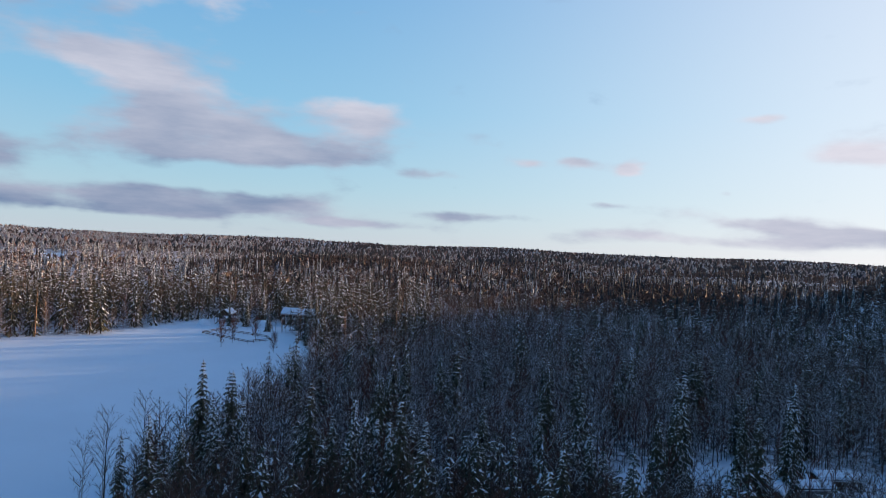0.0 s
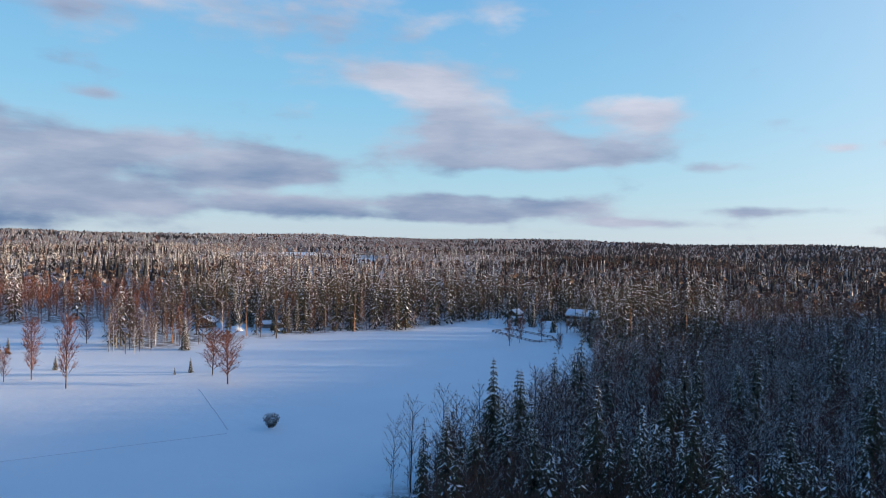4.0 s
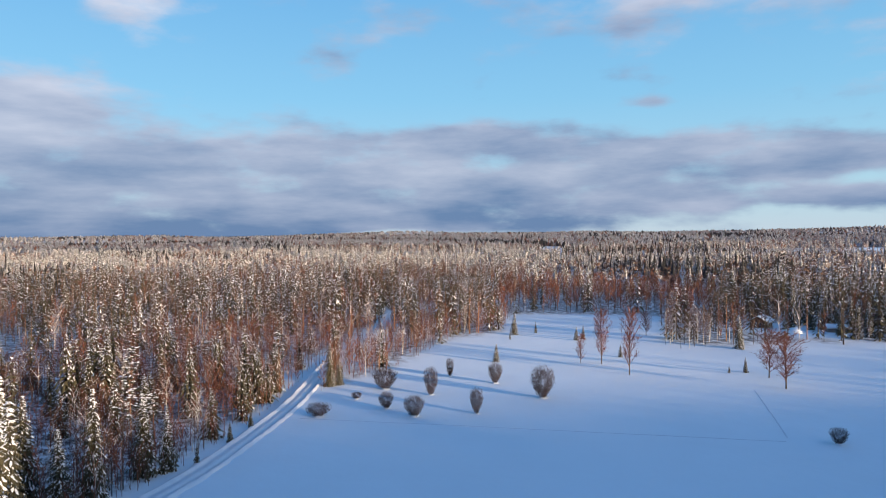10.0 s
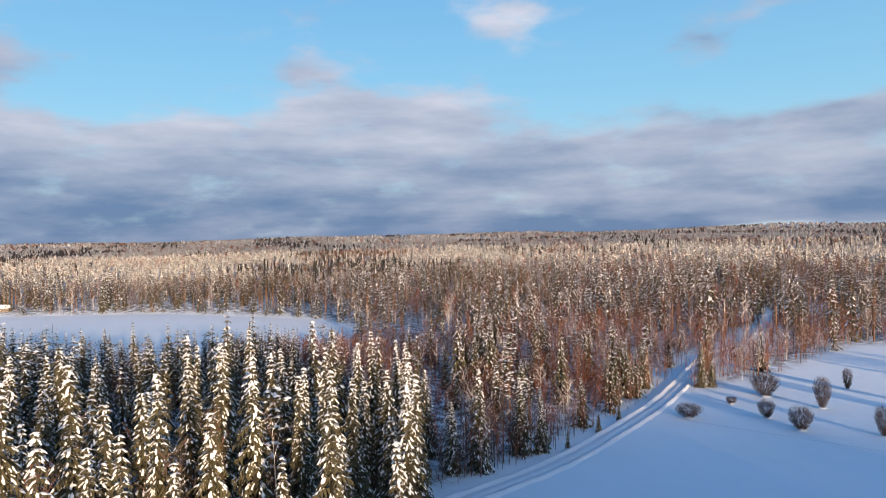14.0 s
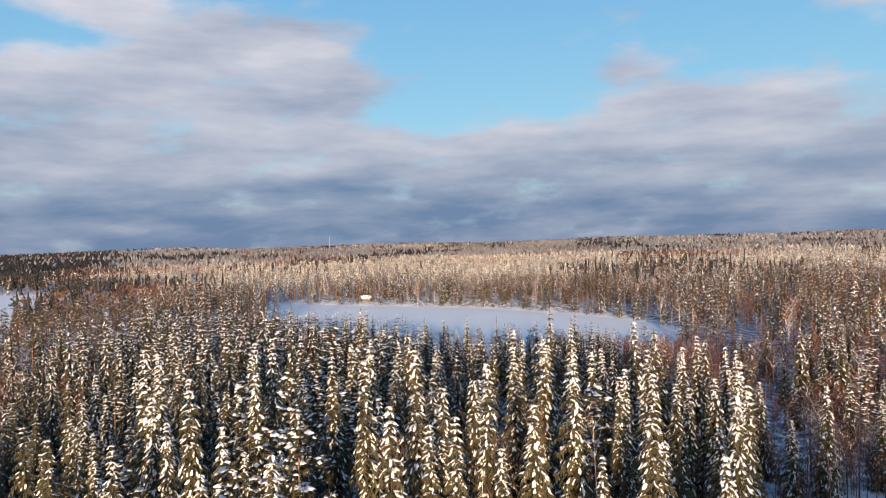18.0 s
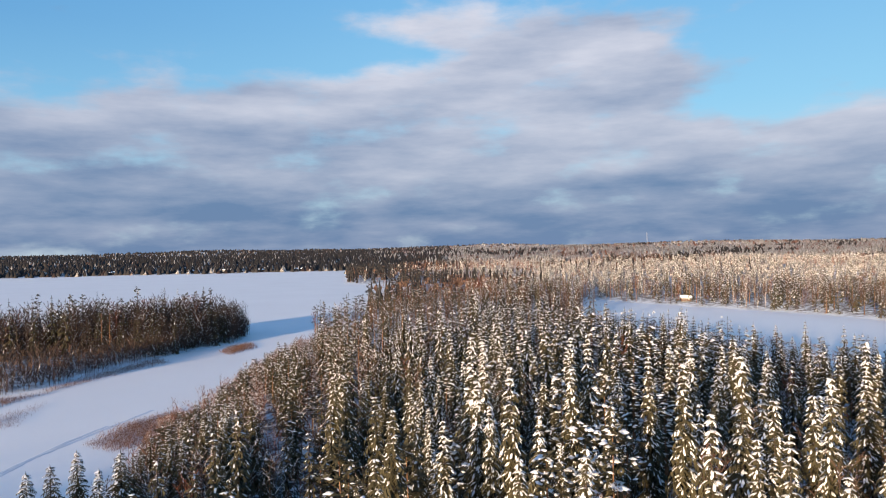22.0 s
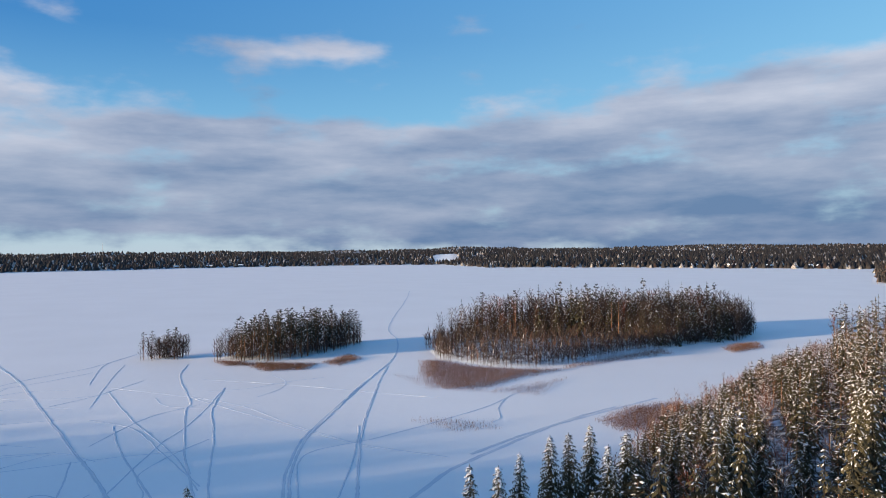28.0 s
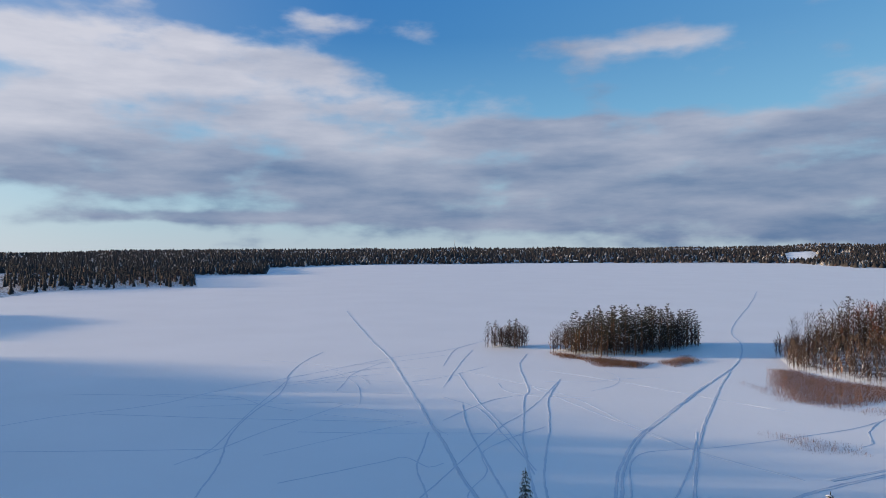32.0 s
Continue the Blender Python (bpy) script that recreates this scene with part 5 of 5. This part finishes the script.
shrub(-171.3, 50.1, 2.1, 1.9)
shrub(-179.3, 60.5, 6.6, 4.9)
shrub(-92.8, 124.5, 3.9, 2.4)
shrub(-186.3, 83.1, 6.4, 1.7)
# young spruces
young_spruce(-201.0, 106.4, 5.6)
young_spruce(-152.0, 163.6, 4.4)
young_spruce(-153.9, 159.2, 2.2)
young_spruce(-183.9, 194.9, 11.0)
young_spruce(-251.1, 141.5, 8.5)
young_spruce(-241.3, 133.9, 2.7)
young_spruce(-251.9, 152.1, 4.4)
young_spruce(-226.9, 155.4, 5.0)
young_spruce(-227.9, 159.3, 5.5)
young_spruce(-189.3, 147.3, 4.0)
young_spruce(-189.8, 48.0, 11.4)
young_spruce(-189.8, 50.6, 6.9)
young_spruce(-200.5, 8.1, 7.3)
young_spruce(-155.8, 21.5, 3.7)
young_spruce(-133.8, 3.8, 10.9)
young_spruce(-146.8, 16.1, 4.0)
young_spruce(-134.7, 8.9, 4.1)
young_spruce(-53.2, 278.3, 6.1)
# lone birches by the field
lone_birch(-182.5, 134.5, 17.3, 2.8)
lone_birch(-164.7, 131.3, 19.6, 2.8)
lone_birch(-186.2, 129.0, 9.4, 1.5)
lone_birch(-224.3, 187.3, 9.6, 2.6)
lone_birch(-131.5, 156.1, 14.9, 3.7)
lone_birch(-143.6, 163.7, 13.7, 3.2)
lone_birch(-83.4, 266.3, 10.3, 1.8)
lone_birch(-82.2, 276.3, 10.7, 1.9)
lone_birch(-75.5, 285.7, 9.7, 1.7)
lone_birch(-61.0, 256.5, 7.8, 1.5)
lone_birch(-173.6, 235.3, 20.4, 7.2)
# birches and bushes in front of the cabin
rgc = np.random.RandomState(12)
for _ in range(26):
    x, y = -194 + rgc.uniform(-14, 9), 186 + rgc.uniform(-9, 20)
    tree_at("frost" if rgc.rand() < 0.25 else "brown", x, y, rgc.uniform(0.6, 0.95), rgc)
for _ in range(8):
    tree_at("spruce", -196 + rgc.uniform(-14, 16), 246 + rgc.uniform(6, 26), rgc.uniform(0.5, 0.95), rgc)
# trails over the field
trail(0.3, [(-158.7, 32.9), (-140.5, 58.8), (-118.8, 88.6), (-98.6, 117.0)], 3.0, 0.4)
trail(0.25, [(-133.7, 147.2), (-116.4, 133.1), (-100.2, 119.3)], 3.0, 0.4)
rgl = np.random.RandomState(5)
for k in range(22):
    x, y = rgl.uniform(70, 185), rgl.uniform(-270, -120)
    a = rgl.normal(2.4, 0.5)
    way = [(x, y)]
    for _ in range(rgl.randint(3, 6)):
        a += rgl.normal(0, 0.35)
        way.append((way[-1][0] + math.cos(a + math.pi) * 14, way[-1][1] + math.sin(a) * 14))
    trail(rgl.uniform(0.16, 0.26), way)


# ---- buildings ----
LOG = material("brown_boards", (0.10, 0.05, 0.03), 0.8, 0.35, 6.0, 0.02, 30)
RED_BOARD = material("red_brown_boards", (0.2, 0.085, 0.05), 0.8, 0.35, 6.0, 0.02, 30)
GREY_BOARD = material("grey_boards", (0.2, 0.19, 0.18), 0.85, 0.35, 5.0, 0.02, 30)
TRIM = material("white_trim", (0.72, 0.72, 0.7), 0.6, 0.08, 3.0)
ROOFING = material("dark_roofing", (0.06, 0.06, 0.065), 0.7, 0.3, 2.0)
BRICK = material("chimney_brick", (0.28, 0.13, 0.09), 0.9, 0.3, 6.0)
STEEL = material("galvanised_steel", (0.45, 0.46, 0.48), 0.5, 0.15, 4.0)
GLASS = bpy.data.materials.new("window_glass")
GLASS.use_nodes = True
gb = GLASS.node_tree.nodes["Principled BSDF"]
gb.inputs["Base Color"].default_value = (0.02, 0.025, 0.03, 1)
gb.inputs["Roughness"].default_value = 0.05


def box(bm, c, s):
    geo = bmesh.ops.create_cube(bm, size=1.0, matrix=Matrix.Translation(c) @ Matrix.Diagonal((*s, 1)))
    return geo["verts"]


def part(name, bm, mat, parent, label="", m=None):
    me = bpy.data.meshes.new(name)
    bmesh.ops.recalc_face_normals(bm, faces=bm.faces[:])
    bm.to_mesh(me)
    bm.free()
    me.materials.append(mat)
    o = new(name, me)
    o.parent = parent
    if m is not None:
        o.matrix_local = m
    return tagged(o, label) if label else o


def boxed(name, c, s, mat, parent, label="", bevel=0.0):
    bm = bmesh.new()
    box(bm, c, s)
    if bevel:
        bmesh.ops.bevel(bm, geom=bm.edges[:], offset=bevel, segments=2, affect='EDGES')
    return part(name, bm, mat, parent, label)


def slab(pts, thick, lift=0.0):
    """A plate from four corners, thickened upwards."""
    bm = bmesh.new()
    a = [bm.verts.new(Vector(p) + Vector((0, 0, lift))) for p in pts]
    b = [bm.verts.new(Vector(p) + Vector((0, 0, lift + thick))) for p in pts]
    bm.faces.new(a), bm.faces.new(b)
    for i in range(4):
        bm.faces.new((a[i], a[(i + 1) % 4], b[(i + 1) % 4], b[i]))
    return bm


def house(name, label, x, y, turn, w, d, wall, rise, mat, windows=(), door=None, chimney=None, eave=0.6, balcony=False, snow=0.35, gable_windows=0):
    """A gabled house: ridge along local x; windows and doors on its front, the side towards -y."""
    z = height(np.array([[x, y]]))[0]
    root = new(name)
    root.matrix_world = Matrix.Translation((x, y, z)) @ Matrix.Rotation(radians(turn), 4, 'Z')
    boxed("foundation", (0, 0, 0.05), (w + 0.1, d + 0.1, 0.7), GREY_BOARD, root, "grey stone footing")
    bm = bmesh.new()
    sec = [(-d / 2, 0.4), (d / 2, 0.4), (d / 2, wall), (0, wall + rise), (-d / 2, wall)]
    A = [bm.verts.new((-w / 2, q[0], q[1])) for q in sec]
    B = [bm.verts.new((w / 2, q[0], q[1])) for q in sec]
    bm.faces.new(A), bm.faces.new(B)
    for i in range(5):
        bm.faces.new((A[i], A[(i + 1) % 5], B[(i + 1) % 5], B[i]))
    shell = part("wall", bm, mat, root)
    n = int(w / 0.45)
    for i in range(n):
        boxed("batten", (-w / 2 + (i + 0.5) * w / n, -d / 2 - 0.02, wall / 2 + 0.2), (0.06, 0.04, wall - 0.4), mat, shell)
    W = w / 2 + eave
    for s in (-1, 1):
        dy = s * (d / 2 + eave)
        low = wall - rise * eave / (d / 2)
        pts = [(-W, 0, wall + rise), (W, 0, wall + rise), (W, dy, low), (-W, dy, low)]
        part("roof", slab(pts, 0.14, 0.02), ROOFING, root)
        sn = slab([(p[0] * 1.01, p[1] * 1.03, p[2]) for p in pts], snow, 0.17)
        bmesh.ops.bevel(sn, geom=sn.edges[:], offset=snow * 0.4, segments=2, affect='EDGES')
        part("roof_snow", sn, SNOW, root, "thick rounded snow on the roof")
        boxed("fascia", (0, dy, low - 0.02), (W * 2, 0.05, 0.22), TRIM, root)
    for wx, wz, ww, wh in windows:
        fr = boxed("window", (wx, -d / 2 - 0.035, wz), (ww + 0.24, 0.07, wh + 0.24), TRIM, root, "white-framed window")
        boxed("pane", (wx - ww / 4, -d / 2 - 0.075, wz), (ww / 2 - 0.05, 0.02, wh), GLASS, fr)
        boxed("pane", (wx + ww / 4, -d / 2 - 0.075, wz), (ww / 2 - 0.05, 0.02, wh), GLASS, fr)
        boxed("sill", (wx, -d / 2 - 0.1, wz - wh / 2 - 0.14), (ww + 0.3, 0.2, 0.05), SNOW, fr)
    for i in range(gable_windows):
        yy = (i - (gable_windows - 1) / 2) * d / (gable_windows + 1)
        for s in (-1, 1):
            fr = boxed("window", (s * (w / 2 + 0.035), yy, wall * 0.62), (0.07, 1.1, 1.2), TRIM, root, "white-framed window")
            boxed("pane", (s * (w / 2 + 0.075), yy, wall * 0.62), (0.02, 0.86, 0.96), GLASS, fr)
    if door is not None:
        dr = boxed("door", (door, -d / 2 - 0.04, 1.45), (1.0, 0.08, 2.1), GREY_BOARD, root, "plain grey board door")
        boxed("handle", (door + 0.38, -d / 2 - 0.11, 1.4), (0.05, 0.06, 0.14), STEEL, dr)
        boxed("step", (door, -d / 2 - 0.6, 0.2), (1.6, 1.0, 0.3), GREY_BOARD, root)
    if chimney is not None:
        ch = boxed("chimney", (chimney, 0.6, wall + rise + 0.2), (0.7, 0.7, 1.9), BRICK, root)
        boxed("chimney_snow", (chimney, 0.6, wall + rise + 1.3), (0.8, 0.8, 0.3), SNOW, ch, "cap of snow", 0.08)
    if balcony:
        bl = boxed("balcony", (-w * 0.18, -d / 2 - 0.75, wall * 0.5), (w * 0.55, 1.5, 0.16), GREY_BOARD, root, "wooden balcony with a white rail")
        boxed("rail", (-w * 0.18, -d / 2 - 1.46, wall * 0.5 + 0.95), (w * 0.55, 0.06, 0.12), TRIM, bl)
        for i in range(14):
            boxed("baluster", (-w * 0.18 + w * 0.55 * (i / 13 - 0.5), -d / 2 - 1.46, wall * 0.5 + 0.5), (0.22, 0.04, 0.85), TRIM, bl)
        for i in range(3):
            boxed("post", (-w * 0.18 + w * 0.53 * (i / 2 - 0.5), -d / 2 - 1.4, wall * 0.25), (0.14, 0.14, wall * 0.5), GREY_BOARD, bl)
    return tagged(root, label, "house" if wall > 2.8 else "shed")


def face_to(x, y, extra=0.0):
    """Turn that brings the front of a house at (x, y) towards the middle of the place."""
    return math.degrees(math.atan2(y, x)) - 90 + extra


house("farmhouse", "two-storey dark brown farmhouse with a snowy gable roof", -70, 348, face_to(-70, 348, -14), 16, 9, 5.6, 2.2, LOG,
      [(-5.5, 4.2, 1.3, 1.2), (-2.0, 4.2, 1.3, 1.2), (2.2, 4.2, 1.3, 1.2), (5.6, 4.2, 1.3, 1.2), (-5.5, 1.7, 1.3, 1.2), (2.2, 1.7, 1.3, 1.2), (5.6, 1.7, 1.3, 1.2)], -1.5, 3.0, balcony=True, gable_windows=2)
house("farm_annex", "low dark brown annex with a snowy roof beside the farmhouse", -58, 334, face_to(-58, 334, -14), 9, 5, 2.6, 1.2, LOG, [(-2, 1.6, 1, 0.9)], 1.5)
house("barn", "small dark board barn with a snowy gable roof by the wood", -110, 360, face_to(-110, 360, 60), 7, 5.5, 3.0, 1.8, LOG, [], 0.0)
house("woodshed", "low grey woodshed under snow near the barn", -104, 346, face_to(-104, 346, 10), 7, 3, 1.9, 0.7, GREY_BOARD, [], None)
house("cabin", "dark log cabin with a thick snow roof among birches", -221, 247, face_to(-221, 247, 75), 8, 7, 3.0, 1.9, LOG, [(-2, 1.7, 1, 1)], 1.5, 2.0, eave=0.9, gable_windows=2)
house("boat_shed", "low snow-covered shed behind a big birch", -196, 262, face_to(-196, 262, 15), 8, 4, 2.0, 0.9, GREY_BOARD, [], 1.0)
house("cottage", "red-brown board cottage with deep snow on its gable roof", 58, 122, face_to(58, 122, 80), 8.0, 7.0, 3.0, 2.0, RED_BOARD, [(-2, 1.8, 1.1, 1.1)], 1.0, 1.5, snow=0.5, gable_windows=2)
house("sauna", "small board sauna with a flat snow-laden roof", 50.5, 119, face_to(50.5, 119, 20), 4.8, 4.2, 2.4, 0.6, RED_BOARD, [(1.2, 1.6, 0.7, 0.7)], -1.0, snow=0.5)
house("garden_shed", "grey garden shed with a slab of snow on top", 68, 124.5, face_to(68, 124.5, 35), 6.0, 3.0, 2.2, 0.4, GREY_BOARD, [], 1.0, snow=0.5)
house("storage_shed", "dark storage shed with a slab of snow on top", 75.5, 130, face_to(75.5, 130, 35), 8.0, 3.4, 2.3, 0.4, LOG, [], 1.0, snow=0.5)
house("pond_cabin", "small dark cabin across the pond under snow", -426, -340, face_to(-426, -340, 10), 7, 5, 2.6, 1.4, LOG, [(-2, 1.7, 1, 1), (2, 1.7, 1, 1)], 0.0)
for i, (x, y) in enumerate(((-80, -1790), (-200, -1690), (-345, -1590), (-410, -1540), (-470, -1500), (-545, -1465), (925, -2085), (1000, -2030), (1075, -1960))):
    w = 12 + (i * 5) % 9
    house("lakeside_house", ("red-brown" if i % 3 else "grey") + " lakeside house with a snowy roof on the far shore", x, y, face_to(x, y, (i * 37) % 50 - 25), w, 8, 4.2, 2.2, RED_BOARD if i % 3 else GREY_BOARD,
          [(-w * 0.3, 2.2, 1.4, 1.3), (w * 0.3, 2.2, 1.4, 1.3)], 0.0, 2.0)


def snow_heap(x, y, half, h):
    """A heap of shovelled snow."""
    rg = np.random.RandomState(int(abs(x)))
    bm = bmesh.new()
    bmesh.ops.create_icosphere(bm, subdivisions=3, radius=1.0)
    for v in bm.verts:
        n = noise.noise(v.co * 1.7 + Vector((x, y, 0))) * 0.18 + noise.noise(v.co * 5) * 0.05
        v.co = Vector((v.co.x * half * (1 + n), v.co.y * half * 0.8 * (1 + n), max(-0.3, v.co.z * h * (1 + n))))
    me = bpy.data.meshes.new("snow_pile")
    bm.to_mesh(me)
    bm.free()
    me.materials.append(SNOW)
    for p in me.polygons:
        p.use_smooth = True
    o = new("snow_pile", me)
    o.location = (x, y, height(np.array([[x, y]]))[0])
    return tagged(o, "rounded heap of shovelled snow in the farm yard", "snow heap", group="snow piles")


snow_heap(-84, 330, 5.0, 3.6)
snow_heap(-112, 330, 3.2, 2.8)
snow_heap(-203, 246, 4.0, 2.0)


def fence(pts, gap=3.0):
    """A two-rail board fence round the paddock."""
    root = new("paddock_fence")
    x0, y0 = pts[0]
    z0 = height(np.array([[x0, y0]]))[0]
    root.location = (x0, y0, z0)
    bm = bmesh.new()
    box(bm, (0, 0, 0.55), (0.16, 0.16, 1.5))
    post_me = bpy.data.meshes.new("post")
    bm.to_mesh(post_me)
    bm.free()
    post_me.materials.append(LOG)
    for (ax, ay), (bx, by) in zip(pts[:-1], pts[1:]):
        L = math.hypot(bx - ax, by - ay)
        n = max(1, round(L / gap))
        ang = math.atan2(by - ay, bx - ax)
        for i in range(n):
            o = new("post", post_me)
            o.parent = root
            o.location = (ax + (bx - ax) * i / n - x0, ay + (by - ay) * i / n - y0, 0)
        for zz in (0.6, 1.15):
            boxed("rail", (0, 0, 0), (L, 0.07, 0.2), LOG, root).matrix_local = Matrix.Translation(((ax + bx) / 2 - x0, (ay + by) / 2 - y0, zz)) @ Matrix.Rotation(ang, 4, 'Z')
    return tagged(root, "dark wooden paddock fence with two rails standing in snow", "fence")


fence([(-102.2, 299.5), (-76.6, 278.0), (-69.3, 286.6), (-73.1, 294.8), (-97.7, 311.1), (-102.2, 299.5)])


def mast(yaw, r, top):
    """A slim lattice radio mast on a far hill."""
    x, y = -math.sin(radians(yaw)) * r, math.cos(radians(yaw)) * r
    z = height(np.array([[x, y]]))[0]
    root = new("radio_mast")
    root.location = (x, y, z)
    H = top - z
    for k in range(3):
        a = k * 2.094
        bm = bmesh.new()
        bmesh.ops.create_cone(bm, cap_ends=True, segments=6, radius1=0.35, radius2=0.2, depth=H, matrix=Matrix.Translation((math.cos(a) * 0.9, math.sin(a) * 0.9, H / 2)))
        part("leg", bm, STEEL, root)
    for i in range(10):
        boxed("brace", (0, 0, H * (i + 0.5) / 10), (1.9, 1.7, 0.3), STEEL, root)
    boxed("antenna", (0, 0, H + 2), (0.4, 0.4, 5), STEEL, root)
    return tagged(root, "slim grey radio mast rising above far woods", "mast")


mast(131.4, 3200, 96)
mast(213.8, 3000, 86)

# single trees that stand out
for x, y, s in ((-86, 338, 0.8), (-78, 316, 0.62), (-60, 318, 0.8), (-55, 308, 0.9), (-50, 322, 1.1), (-92, 330, 0.7), (-100, 330, 0.5), (-47, 300, 0.95), (-66, 322, 0.4)):
    tree_at("spruce", x, y, s)
for x, y, s in ((-88, 318, 0.45), (-95, 320, 0.4), (-74, 308, 0.5), (-105, 328, 0.45), (-60, 300, 0.45)):
    tree_at("brown", x, y, s)
tree_at("spruce", 39.8, -74.5, 0.8)
for x, y, s in ((8.5, -85.2, 0.72), (2.5, -92.2, 0.72), (-7.7, -107.4, 0.74), (-12.5, -102.0, 0.72)):
    tree_at("spruce", x, y, s * 1.06, wide=1.4)
for x, y, s in ((5.0, -85.9, 0.7), (-1.6, -102.4, 0.73), (-4.3, -103.0, 0.73), (-9.4, -97.3, 0.69)):
    tree_at("spruce", x, y, s * 1.06, wide=1.5)
for x, y, s in ((44.8, 125.5, 1.0), (68.3, 132.0, 0.9), (60.1, 135.3, 0.7), (29.7, 119.3, 0.34), (48.6, 117.7, 0.3)):
    tree_at("spruce", x, y, s)
for x, y, s in ((40.5, 116.7, 0.55), (74.5, 122.0, 0.6)):
    tree_at("frost", x, y, s, wide=1.4)


# dense woods on two points of the sunny shore
for px, py, hw, hh in ((300, -48, 34, 30), (590, -125, 70, 45), (205, -10, 22, 20)):
    gx, gy = np.meshgrid(np.arange(-hw, hw, 3.6), np.arange(-hh, hh, 3.6))
    P = np.c_[gx.ravel() + px, gy.ravel() + py] + rngt.uniform(-1.3, 1.3, (gx.size, 2))
    P = P[water(P) > 2]
    scatter("shore_woods", FAR["spruce"], P[:, 0], P[:, 1], height(P) - 0.2, rngt.uniform(0.8, 1.1, len(P)), rngt.uniform(0, 6.28, len(P)), rngt.randint(0, 6, len(P)), "spruce woods on a point of the lake shore", "woods")

# woods on the unseen rise added to shade the near lake
t = np.linspace(-0.04, 1.04, 52)
P = np.concatenate([np.array(LAKE_SHADE_RIDGE[0]) + tt * (np.array(LAKE_SHADE_RIDGE[1]) - np.array(LAKE_SHADE_RIDGE[0])) + np.c_[np.zeros(10), np.arange(-26, 44, 7.0)] for tt in t])
P = P + rngt.uniform(-2.5, 2.5, P.shape)
P = P[(water(P) > 3) & (rngt.rand(len(P)) < 0.8)]
scatter("lake_shade_woods", FAR["spruce"], P[:, 0], P[:, 1], height(P) - 0.2, rngt.uniform(0.6, 1.15, len(P)), rngt.uniform(0, 6.28, len(P)), rngt.randint(0, 6, len(P)), "unseen spruce woods on a rise added to shade the near lake", "woods")

# spruce woods on the unseen ridge added to shade the farm
gx, gy = np.meshgrid(np.arange(-40, 240, 6.0), np.arange(-54, 55, 6.0))
P = np.array(FARM_SHADE_RIDGE[0]) + np.c_[gx.ravel() * 0.645 - gy.ravel() * 0.764, gx.ravel() * 0.764 + gy.ravel() * 0.645] + rngt.uniform(-2, 2, (gx.size, 2))
P = P[yaw_of(P) < -36]
scatter("farm_shade_woods", FAR["spruce"], P[:, 0], P[:, 1], height(P) - 0.2, rngt.uniform(0.8, 1.1, len(P)), rngt.uniform(0, 6.28, len(P)), rngt.randint(0, 6, len(P)), "unseen spruce woods on an added ridge that shades the farm", "woods")

# spruce woods on the unseen ridge added to shade the field
t = np.linspace(-0.25, 1.2, 70)
P = np.concatenate([np.array(FIELD_SHADE_RIDGE[0]) + tt * (np.array(FIELD_SHADE_RIDGE[1]) - np.array(FIELD_SHADE_RIDGE[0])) + np.c_[np.arange(-70, 71, 5.0), np.arange(-70, 71, 5.0) * -0.4] for tt in t])
P = P + rngt.uniform(-1.8, 1.8, P.shape)
P = P[(yaw_of(P) < -36) & (np.hypot(P[:, 0], P[:, 1]) > 235)]
scatter("field_shade_woods", FAR["spruce"], P[:, 0], P[:, 1], height(P) - 0.2, rngt.uniform(0.8, 1.1, len(P)), rngt.uniform(0, 6.28, len(P)), rngt.randint(0, 6, len(P)), "unseen spruce woods on an added ridge that shades the field", "woods")
